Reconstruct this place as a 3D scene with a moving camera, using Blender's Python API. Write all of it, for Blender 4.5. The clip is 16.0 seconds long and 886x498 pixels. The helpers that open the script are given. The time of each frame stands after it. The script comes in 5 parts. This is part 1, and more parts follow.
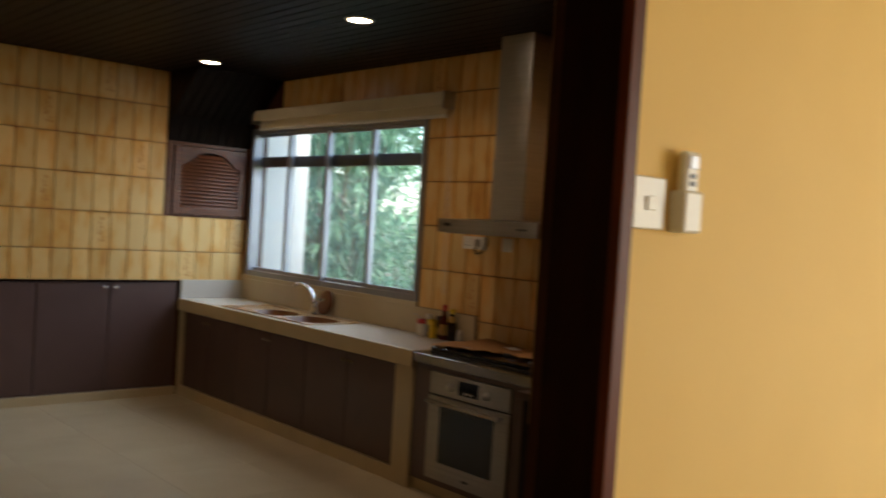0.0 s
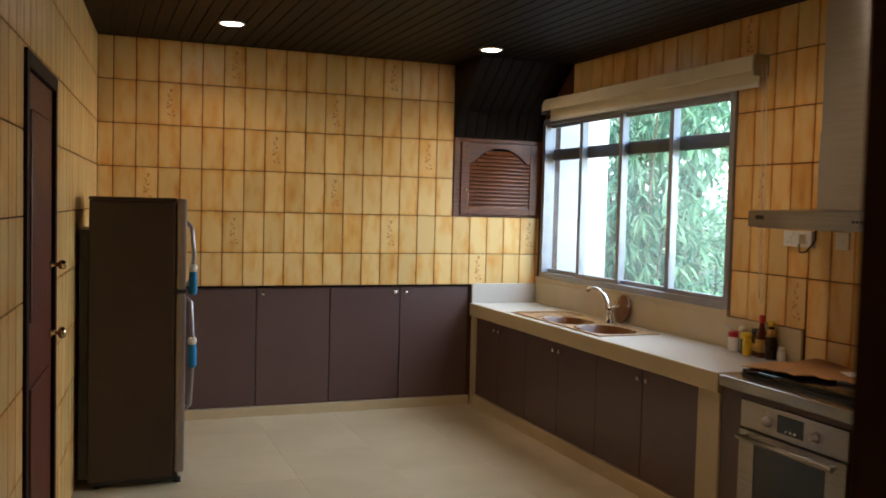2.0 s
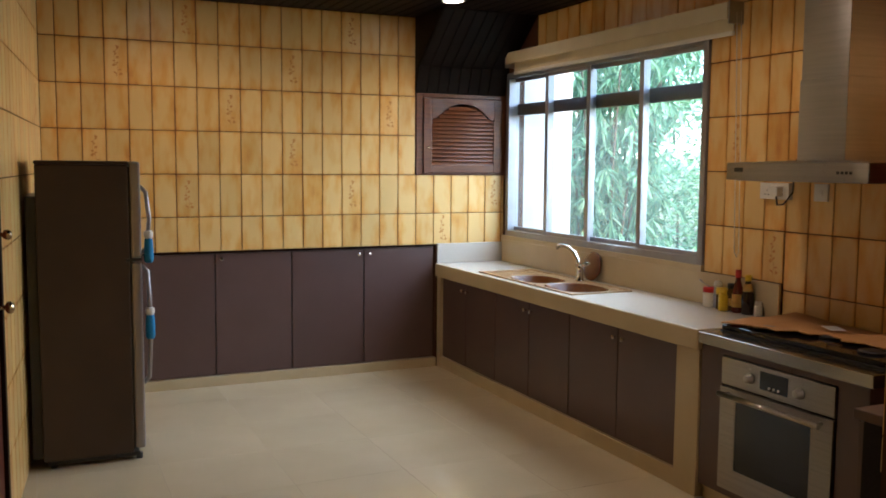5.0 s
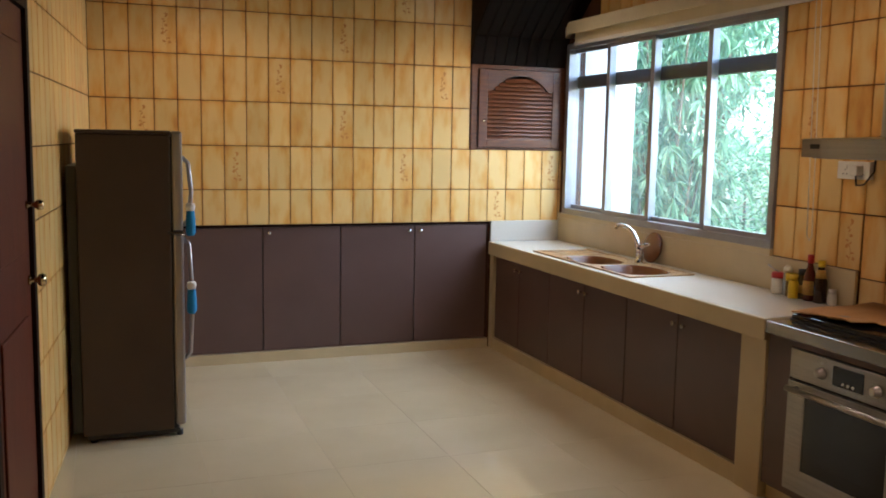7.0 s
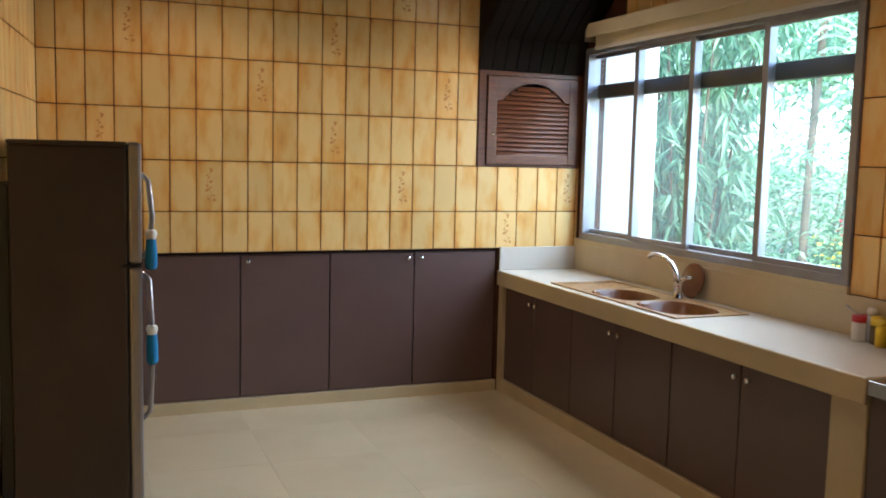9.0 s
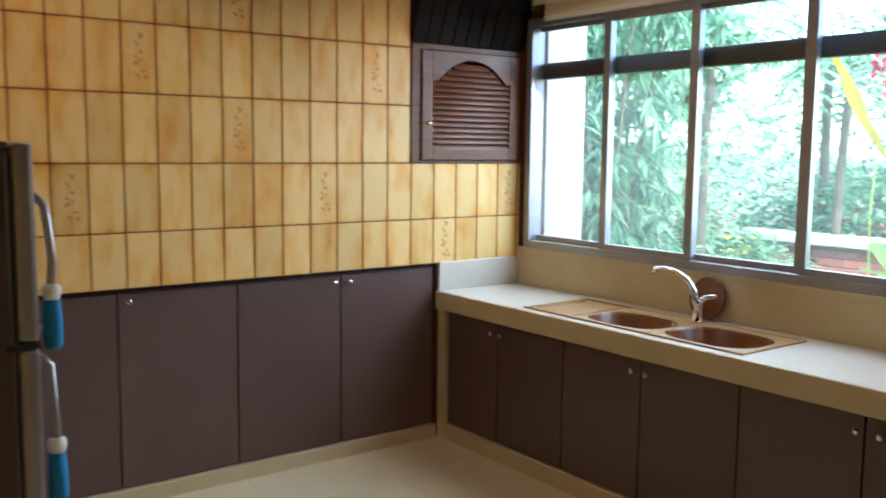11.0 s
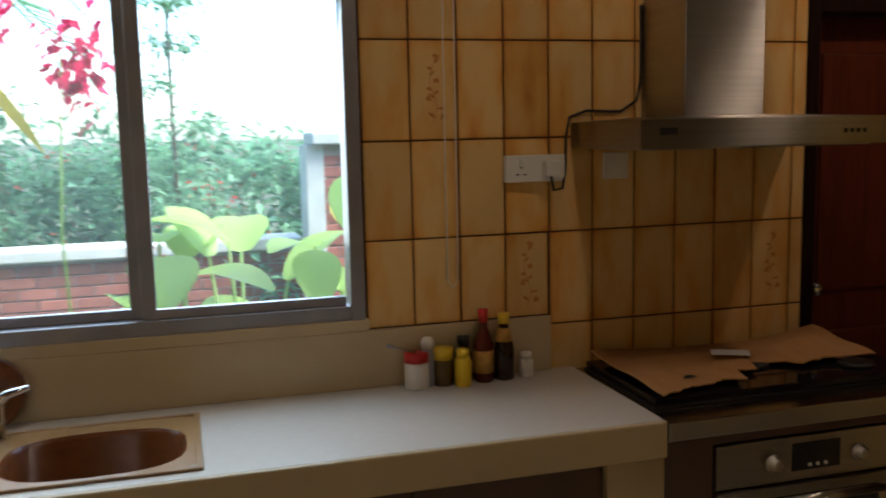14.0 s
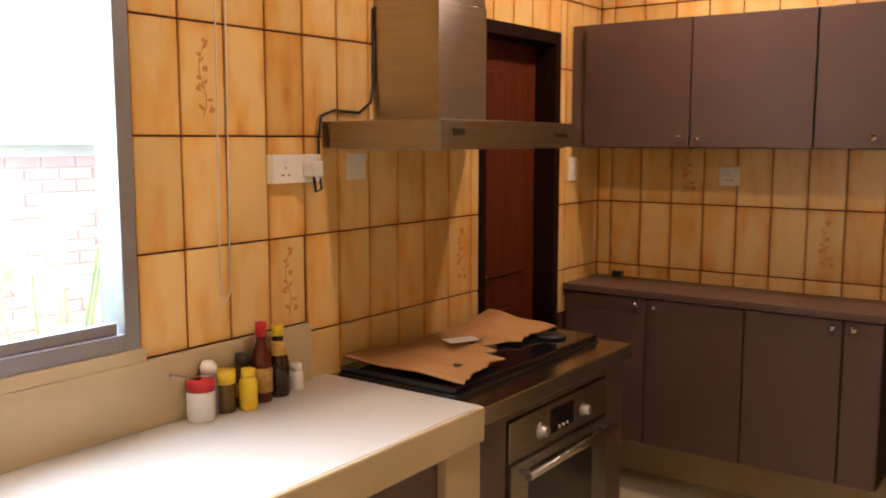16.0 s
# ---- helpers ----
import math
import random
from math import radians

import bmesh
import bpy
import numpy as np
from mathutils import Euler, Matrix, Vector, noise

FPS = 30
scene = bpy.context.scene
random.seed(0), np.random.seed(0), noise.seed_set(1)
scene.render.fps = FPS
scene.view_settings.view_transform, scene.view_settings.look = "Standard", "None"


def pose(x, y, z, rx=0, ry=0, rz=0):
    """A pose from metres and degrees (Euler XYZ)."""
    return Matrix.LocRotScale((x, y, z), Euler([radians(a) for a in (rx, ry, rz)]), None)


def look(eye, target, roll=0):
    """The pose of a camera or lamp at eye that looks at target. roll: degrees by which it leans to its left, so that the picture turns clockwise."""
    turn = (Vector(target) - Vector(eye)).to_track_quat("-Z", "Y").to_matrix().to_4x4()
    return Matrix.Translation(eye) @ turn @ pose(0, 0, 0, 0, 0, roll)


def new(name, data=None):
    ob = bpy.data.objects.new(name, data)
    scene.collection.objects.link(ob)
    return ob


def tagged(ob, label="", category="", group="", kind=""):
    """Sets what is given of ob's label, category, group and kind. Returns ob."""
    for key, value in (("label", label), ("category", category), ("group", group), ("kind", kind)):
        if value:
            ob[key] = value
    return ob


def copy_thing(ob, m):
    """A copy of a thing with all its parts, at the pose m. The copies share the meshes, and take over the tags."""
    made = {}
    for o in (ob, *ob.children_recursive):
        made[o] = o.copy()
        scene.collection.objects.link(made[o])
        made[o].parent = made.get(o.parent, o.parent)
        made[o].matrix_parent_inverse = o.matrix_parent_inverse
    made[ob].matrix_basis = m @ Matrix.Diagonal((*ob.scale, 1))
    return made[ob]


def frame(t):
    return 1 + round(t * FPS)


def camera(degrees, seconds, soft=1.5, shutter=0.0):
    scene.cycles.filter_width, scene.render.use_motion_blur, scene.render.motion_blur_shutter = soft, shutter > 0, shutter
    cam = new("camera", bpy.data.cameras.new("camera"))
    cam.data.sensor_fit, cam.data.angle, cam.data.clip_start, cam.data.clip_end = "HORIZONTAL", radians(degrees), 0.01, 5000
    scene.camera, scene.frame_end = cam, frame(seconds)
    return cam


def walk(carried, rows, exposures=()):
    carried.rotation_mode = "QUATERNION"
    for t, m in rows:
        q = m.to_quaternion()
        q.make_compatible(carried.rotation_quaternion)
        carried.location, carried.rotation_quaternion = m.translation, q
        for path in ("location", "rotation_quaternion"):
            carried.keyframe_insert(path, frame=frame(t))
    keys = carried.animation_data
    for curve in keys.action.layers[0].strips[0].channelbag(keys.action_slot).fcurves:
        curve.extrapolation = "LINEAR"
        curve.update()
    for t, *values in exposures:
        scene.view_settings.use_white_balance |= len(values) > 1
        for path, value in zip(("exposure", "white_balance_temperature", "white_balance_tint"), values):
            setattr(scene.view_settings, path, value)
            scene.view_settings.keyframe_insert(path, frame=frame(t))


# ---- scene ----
cam = camera(52.46, 16.0, soft=1.8, shutter=0.5)
PATH = [
    (0, (0.127, 1.152, 1.6), (1.465, 2.638, 1.55), 3.54),
    (0.5, (0.333, 1.333, 1.604), (1.435, 3.002, 1.569), 1.7),
    (1, (0.474, 1.442, 1.618), (1.384, 3.222, 1.56), -0.15),
    (1.5, (0.678, 1.489, 1.631), (1.423, 3.343, 1.543), 1.58),
    (2, (0.754, 1.658, 1.629), (1.48, 3.519, 1.534), 1.49),
    (2.5, (0.736, 1.82, 1.625), (1.54, 3.645, 1.469), 0.79),
    (3, (0.759, 1.858, 1.623), (1.561, 3.68, 1.425), 0.84),
    (3.5, (0.754, 1.853, 1.625), (1.554, 3.677, 1.446), 0.32),
    (4, (0.741, 1.846, 1.627), (1.558, 3.664, 1.455), 0.52),
    (6.5, (0.824, 1.965, 1.616), (1.614, 3.787, 1.38), -0.16),
    (7, (0.888, 2.051, 1.61), (1.582, 3.911, 1.371), 1.06),
    (7.5, (0.884, 2.234, 1.599), (1.635, 4.075, 1.383), 0.27),
    (8, (0.902, 2.386, 1.602), (1.702, 4.206, 1.389), 0.33),
    (8.5, (0.999, 2.624, 1.639), (1.738, 4.474, 1.464), 0),
    (8.7, (1.039, 2.72, 1.594), (1.757, 4.578, 1.404), 1.13),
    (10.8, (0.749, 4.275, 1.644), (1.852, 5.931, 1.445), -0.18),
    (11, (0.708, 4.45, 1.629), (1.899, 6.042, 1.407), 0.64),
    (11.5, (0.805, 4.826, 1.637), (2.17, 6.267, 1.393), -0.38),
    (12, (0.88, 5.203, 1.58), (2.54, 6.286, 1.311), -0.34),
    (12.5, (0.965, 5.541, 1.574), (2.804, 6.263, 1.264), -1.56),
    (13, (1.168, 5.854, 1.575), (3.106, 6.262, 1.295), -0.85),
    (13.5, (1.338, 6.24, 1.553), (3.317, 6.069, 1.323), -2.19),
    (14, (1.565, 6.506, 1.628), (3.471, 5.959, 1.369), -1.26),
    (14.5, (1.782, 6.72, 1.612), (3.557, 5.842, 1.33), 0.09),
    (15, (1.928, 7.091, 1.586), (3.489, 5.872, 1.311), -1.43),
    (15.5, (2.093, 7.241, 1.545), (3.446, 5.783, 1.333), -1.19),
    (16, (2.29, 7.371, 1.593), (3.455, 5.763, 1.351), 0.02),
]
EXPOSURES = [
    (0, 2.5, 6500, 12), (0.5, 2.9, 6450, 13), (1.5, 3.3, 6300, 12), (4, 3.45, 6000, 12), (6.5, 3.55, 6000, 12), (8.5, 3.6, 5900, 11),
    (11, 3.5, 5800, 8), (12.5, 2.75, 5700, 6), (13.5, 2.42, 5800, 7), (14.5, 2.9, 6150, 13), (15, 3.45, 6300, 16), (15.5, 4.12, 6350, 17), (16, 4.55, 6400, 19),
]
walk(cam, [(t, look(eye, target, roll)) for t, eye, target, roll in PATH], EXPOSURES)

# world, sun and lamps
world = bpy.data.worlds.new("sky")
scene.world = world
world.use_nodes = True
wn = world.node_tree
sky = wn.nodes.new("ShaderNodeTexSky")
sky.sky_type, sky.sun_disc, sky.sun_elevation, sky.sun_rotation = "NISHITA", False, radians(55.5), radians(-151)
sky.dust_density, sky.air_density = 1.5, 1.0
wn.nodes["Background"].inputs["Strength"].default_value = 0.135
wn.links.new(sky.outputs[0], wn.nodes["Background"].inputs["Color"])
sun_data = bpy.data.lights.new("sun", "SUN")
sun_data.energy, sun_data.angle, sun_data.color = 1.5, radians(25), (1.0, 0.97, 0.93)
sun = new("sun", sun_data)
sun.matrix_world = look((0, -3, 15), (5, 6, 0))


def area_lamp(name, m, watts, colour, sx, sy=None, spread=180):
    d = bpy.data.lights.new(name, "AREA")
    d.energy, d.color, d.size = watts, colour, sx
    d.shape = "RECTANGLE" if sy else "DISK"
    if sy:
        d.size_y = sy
    d.spread = radians(spread)
    ob = new(name, d)
    ob.matrix_world = m
    return ob


DOWNLIGHTS = [(1.577, 7.602), (3.424, 7.65), (3.218, 5.43), (3.45, 4.02)]
CEIL = 2.77
for (lx, ly), watts in zip(DOWNLIGHTS, (0.95, 0.95, 1.9, 2.6)):
    spot = bpy.data.lights.new("downlight_lamp", "SPOT")
    spot.energy, spot.color, spot.spot_size, spot.spot_blend, spot.shadow_soft_size = watts, (1.0, 0.715, 0.52), radians(146), 0.4, 0.035
    new("downlight_lamp", spot).location = (lx, ly, CEIL - 0.02)
# daylight in the opening of the kitchen window
area_lamp("window_daylight", pose(4.455, 7.19, 1.74, 0, 56, 0), 3.6, (0.88, 0.95, 1.0), 1.2, 2.35, spread=125)
# daylight at the hall window beside the walker
area_lamp("hall_daylight", look((4.42, -0.5, 1.5), (0.0, 0.2, 1.4)), 13.0, (1.0, 0.93, 0.76), 2.2, 1.8)

# ---- materials ----
def nodes_of(name):
    m = bpy.data.materials.new(name)
    m.use_nodes = True
    n = m.node_tree.nodes
    return m, n, m.node_tree.links, n["Principled BSDF"]


def mat(name, c1, c2=None, rough=0.5, metal=0.0, scale=6.0, bump=0.0, bscale=80.0, rand=0.0, stretch=(1, 1, 1), coat=0.0, rvar=0.12, detail=6):
    """A surface with large mottling between c1 and c2, fine grain in the relief and the gloss."""
    m, n, l, p = nodes_of(name)
    c2 = c2 or tuple(v * 0.8 for v in c1)
    tc = n.new("ShaderNodeTexCoord")
    mp = n.new("ShaderNodeMapping")
    mp.inputs["Scale"].default_value = stretch
    l.new(tc.outputs["Object"], mp.inputs["Vector"])
    big = n.new("ShaderNodeTexNoise")
    big.inputs["Scale"].default_value, big.inputs["Detail"].default_value = scale, detail
    fine = n.new("ShaderNodeTexNoise")
    fine.inputs["Scale"].default_value, fine.inputs["Detail"].default_value = bscale, 4
    info = n.new("ShaderNodeObjectInfo")
    if rand:
        sh = n.new("ShaderNodeVectorMath")
        sh.operation = "MULTIPLY_ADD"
        cmb = n.new("ShaderNodeCombineXYZ")
        for i in range(3):
            l.new(info.outputs["Random"], cmb.inputs[i])
        sh.inputs[1].default_value = (37, 53, 71)
        l.new(cmb.outputs[0], sh.inputs[0])
        l.new(mp.outputs[0], sh.inputs[2])
        src = sh.outputs[0]
    else:
        src = mp.outputs[0]
    l.new(src, big.inputs["Vector"])
    l.new(src, fine.inputs["Vector"])
    ramp = n.new("ShaderNodeValToRGB")
    ramp.color_ramp.elements[0].position, ramp.color_ramp.elements[1].position = 0.3, 0.72
    ramp.color_ramp.elements[0].color, ramp.color_ramp.elements[1].color = (*c2, 1), (*c1, 1)
    l.new(big.outputs["Fac"], ramp.inputs["Fac"])
    out = ramp.outputs["Color"]
    if rand:
        hs = n.new("ShaderNodeHueSaturation")
        mr = n.new("ShaderNodeMapRange")
        mr.inputs["To Min"].default_value, mr.inputs["To Max"].default_value = 1 - rand, 1 + rand
        l.new(info.outputs["Random"], mr.inputs["Value"])
        l.new(mr.outputs[0], hs.inputs["Value"])
        l.new(out, hs.inputs["Color"])
        out = hs.outputs["Color"]
    l.new(out, p.inputs["Base Color"])
    rr = n.new("ShaderNodeMapRange")
    rr.inputs["To Min"].default_value, rr.inputs["To Max"].default_value = max(0.02, rough * (1 - rvar)), min(1, rough * (1 + rvar))
    l.new(fine.outputs["Fac"], rr.inputs["Value"])
    l.new(rr.outputs[0], p.inputs["Roughness"])
    p.inputs["Metallic"].default_value = metal
    p.inputs["Coat Weight"].default_value = coat
    if bump:
        b = n.new("ShaderNodeBump")
        b.inputs["Strength"].default_value, b.inputs["Distance"].default_value = bump, 0.002
        l.new(fine.outputs["Fac"], b.inputs["Height"])
        l.new(b.outputs[0], p.inputs["Normal"])
    return m


def wood(name, c1, c2, rough=0.35, grain=(14, 14, 1.2), coat=0.2, rand=0.0):
    return mat(name, c1, c2, rough, 0, 3.0, 0.15, 40, rand, grain, coat)


def glass(name, tint=(1, 1, 1), rough=0.0):
    m, n, l, p = nodes_of(name)
    g, t, mix, f = (n.new("ShaderNodeBsdfGlossy"), n.new("ShaderNodeBsdfTransparent"), n.new("ShaderNodeMixShader"), n.new("ShaderNodeLayerWeight"))
    pw, ma = n.new("ShaderNodeMath"), n.new("ShaderNodeMath")
    pw.operation, ma.operation = "POWER", "MULTIPLY_ADD"
    pw.inputs[1].default_value, ma.inputs[1].default_value, ma.inputs[2].default_value = 5.0, 0.7, 0.03
    l.new(f.outputs["Facing"], pw.inputs[0])
    l.new(pw.outputs[0], ma.inputs[0])
    g.inputs["Roughness"].default_value = 0.01
    t.inputs["Color"].default_value = (*tint, 1)
    f.inputs["Blend"].default_value = 0.5
    l.new(ma.outputs[0], mix.inputs[0])
    l.new(t.outputs[0], mix.inputs[1])
    l.new(g.outputs[0], mix.inputs[2])
    # pale translucent share imitates the bright haze over the view outside
    haze, veil = n.new("ShaderNodeBsdfTranslucent"), n.new("ShaderNodeMixShader")
    haze.inputs["Color"].default_value = (0.75, 0.9, 0.9, 1)
    veil.inputs[0].default_value = 0.022
    l.new(mix.outputs[0], veil.inputs[1])
    l.new(haze.outputs[0], veil.inputs[2])
    l.new(veil.outputs[0], n["Material Output"].inputs["Surface"])
    return m


def glow(name, colour, strength):
    m, n, l, p = nodes_of(name)
    p.inputs["Base Color"].default_value = (*colour, 1)
    p.inputs["Emission Color"].default_value = (*colour, 1)
    p.inputs["Emission Strength"].default_value = strength
    return m


def tile_glaze(name, c_mid, c_edge, c_deep, half):
    """Glazed wall tile: cream centre, an orange-brown glaze towards the edges, blotches that differ from tile to tile."""
    m, n, l, p = nodes_of(name)
    tc, info = n.new("ShaderNodeTexCoord"), n.new("ShaderNodeObjectInfo")
    sep = n.new("ShaderNodeSeparateXYZ")
    l.new(tc.outputs["Object"], sep.inputs[0])

    def math(op, a, b=None, c=None):
        k = n.new("ShaderNodeMath")
        k.operation = op
        for i, v in enumerate((a, b, c)):
            if v is None:
                continue
            if isinstance(v, (int, float)):
                k.inputs[i].default_value = v
            else:
                l.new(v, k.inputs[i])
        return k.outputs[0]
    ax = math("DIVIDE", math("ABSOLUTE", sep.outputs[0]), half[0])
    az = math("DIVIDE", math("ABSOLUTE", sep.outputs[2]), half[1])
    cmb = n.new("ShaderNodeCombineXYZ")
    for i in range(3):
        l.new(math("MULTIPLY", info.outputs["Random"], (41, 67, 89)[i]), cmb.inputs[i])
    add = n.new("ShaderNodeVectorMath")
    mp = n.new("ShaderNodeMapping")
    mp.inputs["Scale"].default_value = (1.3, 1, 0.45)
    l.new(tc.outputs["Object"], mp.inputs["Vector"])
    l.new(mp.outputs[0], add.inputs[0])
    l.new(cmb.outputs[0], add.inputs[1])
    big, fine = n.new("ShaderNodeTexNoise"), n.new("ShaderNodeTexNoise")
    big.inputs["Scale"].default_value, big.inputs["Detail"].default_value = 9, 3
    fine.inputs["Scale"].default_value, fine.inputs["Detail"].default_value = 120, 4
    l.new(add.outputs[0], big.inputs["Vector"])
    l.new(add.outputs[0], fine.inputs["Vector"])
    edge = math("ADD", math("POWER", ax, 7), math("MULTIPLY", math("POWER", az, 9), 0.7))
    amount = math("MULTIPLY_ADD", edge, 0.5, math("MULTIPLY_ADD", big.outputs["Fac"], 2.0, -0.85))
    ramp = n.new("ShaderNodeValToRGB")
    e = ramp.color_ramp.elements
    e[0].position, e[0].color = 0.05, (*c_mid, 1)
    e[1].position, e[1].color = 0.95, (*c_deep, 1)
    k = e.new(0.5)
    k.color = (*c_edge, 1)
    l.new(amount, ramp.inputs["Fac"])
    hs, mr = n.new("ShaderNodeHueSaturation"), n.new("ShaderNodeMapRange")
    mr.inputs["To Min"].default_value, mr.inputs["To Max"].default_value = 0.9, 1.08
    l.new(info.outputs["Random"], mr.inputs["Value"])
    l.new(mr.outputs[0], hs.inputs["Value"])
    l.new(ramp.outputs[0], hs.inputs["Color"])
    l.new(hs.outputs[0], p.inputs["Base Color"])
    p.inputs["Roughness"].default_value = 0.32
    b = n.new("ShaderNodeBump")
    b.inputs["Strength"].default_value, b.inputs["Distance"].default_value = 0.2, 0.001
    l.new(big.outputs["Fac"], b.inputs["Height"])
    l.new(b.outputs[0], p.inputs["Normal"])
    return m


def leaf_mat(name, c1, c2):
    m = mat(name, c1, c2, 0.45, 0, 1.5, rvar=0.1)
    n = m.node_tree.nodes
    p = n["Principled BSDF"]
    isl = n.new("ShaderNodeNewGeometry")
    hs, mr = n.new("ShaderNodeHueSaturation"), n.new("ShaderNodeMapRange")
    mr.inputs["To Min"].default_value, mr.inputs["To Max"].default_value = 0.55, 1.5
    l = m.node_tree.links
    l.new(isl.outputs["Random Per Island"], mr.inputs["Value"])
    l.new(mr.outputs[0], hs.inputs["Value"])
    src = p.inputs["Base Color"].links[0].from_socket
    l.new(src, hs.inputs["Color"])
    l.new(hs.outputs[0], p.inputs["Base Color"])
    tr, mix = n.new("ShaderNodeBsdfTranslucent"), n.new("ShaderNodeMixShader")
    l.new(hs.outputs[0], tr.inputs["Color"])
    mix.inputs[0].default_value = 0.5
    l.new(p.outputs[0], mix.inputs[1])
    l.new(tr.outputs[0], mix.inputs[2])
    l.new(mix.outputs[0], n["Material Output"].inputs["Surface"])
    return m


M_TILE = tile_glaze("wall_tile_glaze", (0.76, 0.515, 0.20), (0.71, 0.37, 0.085), (0.51, 0.18, 0.025), (0.0765, 0.153))
M_GROUT = mat("brown_grout", (0.095, 0.032, 0.011), (0.058, 0.020, 0.008), 0.95, bump=0.4)
M_MOTIF = mat("tile_motif_glaze", (0.60, 0.25, 0.055), (0.52, 0.19, 0.04), 0.4, scale=60)
M_FLOOR = mat("polished_floor_tile", (0.60, 0.515, 0.345), (0.55, 0.47, 0.31), 0.07, 0, 2.5, 0.03, 200, 0.03, rvar=0.35)
M_FGROUT = mat("floor_grout", (0.50, 0.425, 0.285), (0.45, 0.38, 0.25), 0.35)
M_MAUVE = mat("mauve_laminate", (0.112, 0.066, 0.056), (0.096, 0.056, 0.047), 0.34, 0, 4, 0.12, 500, 0.04)
M_GAP = mat("dark_gap", (0.02, 0.016, 0.015), (0.012, 0.01, 0.01), 0.9)
M_CREAM = mat("cream_solid_surface", (0.56, 0.45, 0.27), (0.50, 0.40, 0.23), 0.3, 0, 5, 0.05, 300)
M_COUNTER = mat("counter_top_speckled", (0.585, 0.55, 0.475), (0.56, 0.525, 0.45), 0.2, 0, 60, 0.03, 400, rvar=0.3)
M_STEEL = mat("brushed_steel", (0.50, 0.475, 0.44), (0.43, 0.41, 0.375), 0.33, 1.0, 3, 0.02, 60, stretch=(1, 1, 30), rvar=0.25)
M_STEEL_H = mat("brushed_steel_level", (0.37, 0.345, 0.31), (0.31, 0.29, 0.26), 0.3, 1.0, 3, 0.015, 60, stretch=(1, 0.3, 30), rvar=0.25)
for brushed in (M_STEEL, M_STEEL_H):
    # brushed level: the grooves draw each highlight out upwards
    bp = brushed.node_tree.nodes["Principled BSDF"]
    up = brushed.node_tree.nodes.new("ShaderNodeCombineXYZ")
    up.inputs[2].default_value = 1.0
    brushed.node_tree.links.new(up.outputs[0], bp.inputs["Tangent"])
    bp.inputs["Anisotropic"].default_value = 1.0
M_STEEL_TOP = mat("steel_worktop", (0.42, 0.40, 0.36), (0.38, 0.36, 0.325), 0.2, 1.0, 4, 0.02, 300, rvar=0.25)
M_CHROME = mat("chrome", (0.8, 0.8, 0.8), (0.75, 0.75, 0.75), 0.06, 1.0)
M_BLACK = mat("black_plastic", (0.015, 0.015, 0.016), (0.01, 0.01, 0.01), 0.35)
M_BLACKGLASS = mat("black_glass", (0.008, 0.008, 0.01), (0.006, 0.006, 0.007), 0.05, rvar=0.3)
M_DARKWOOD = wood("dark_ceiling_boards", (0.010, 0.0048, 0.0034), (0.006, 0.003, 0.002), 0.5, (30, 1.5, 30), 0.0)
M_FRAMEWOOD = wood("dark_frame_and_shaded_lining", (0.020, 0.0075, 0.0045), (0.012, 0.0045, 0.003), 0.55, (12, 12, 1.5), 0)
M_REDWOOD = wood("red_brown_door", (0.13, 0.027, 0.009), (0.075, 0.015, 0.005), 0.45, (16, 16, 1.2), 0.0)
M_LEAFDOOR = wood("dark_hall_door", (0.085, 0.024, 0.010), (0.05, 0.014, 0.006), 0.45, (16, 16, 1.2), 0.0)
M_LOUVRE = wood("louvre_teak", (0.16, 0.047, 0.010), (0.075, 0.020, 0.004), 0.42, (3, 20, 20), 0.05)
M_ALU = mat("grey_aluminium", (0.36, 0.36, 0.38), (0.31, 0.31, 0.33), 0.42, 0.7, 10)
M_TRANSOM = mat("dark_transom", (0.05, 0.038, 0.032), (0.035, 0.028, 0.022), 0.5)
M_GLASS = glass("window_glass", (0.97, 1.0, 0.99))
M_FRIDGE = mat("grey_fridge_sheet", (0.072, 0.049, 0.036), (0.058, 0.039, 0.028), 0.4, 0.0, 3, 0.06, 400)
for dull, level in ((M_FRIDGE, 0.25), (M_DARKWOOD, 0.1), (M_FRAMEWOOD, 0.08), (M_REDWOOD, 0.2), (M_LEAFDOOR, 0.25)):
    dull.node_tree.nodes["Principled BSDF"].inputs["Specular IOR Level"].default_value = level
M_FRIDGEDOOR = mat("silver_fridge_door", (0.36, 0.34, 0.34), (0.31, 0.29, 0.29), 0.3, 0.7, 4, 0.05, 200)
M_WHITE = mat("white_plastic", (0.78, 0.76, 0.70), (0.72, 0.70, 0.63), 0.35)
M_WHITEPAINT = mat("white_outdoor_paint", (0.88, 0.85, 0.76), (0.82, 0.78, 0.69), 0.7, bump=0.2)
M_YELLOW = mat("yellow_wall_paint", (0.82, 0.57, 0.19), (0.78, 0.53, 0.165), 0.7, 0, 2, 0.25, 180)
M_CEILW = mat("white_ceiling_paint", (0.78, 0.75, 0.68), (0.74, 0.71, 0.63), 0.8)
M_BLIND = mat("cream_blind_fabric", (0.72, 0.64, 0.45), (0.66, 0.58, 0.40), 0.7, bump=0.3, bscale=600)
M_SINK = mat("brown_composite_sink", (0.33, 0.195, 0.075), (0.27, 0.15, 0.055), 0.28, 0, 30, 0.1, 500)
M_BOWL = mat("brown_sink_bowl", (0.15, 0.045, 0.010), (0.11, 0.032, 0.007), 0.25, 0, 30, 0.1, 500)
M_CARD = mat("corrugated_cardboard", (0.45, 0.24, 0.085), (0.37, 0.185, 0.06), 0.85, 0, 5, 0.35, 240, stretch=(1, 3, 1))
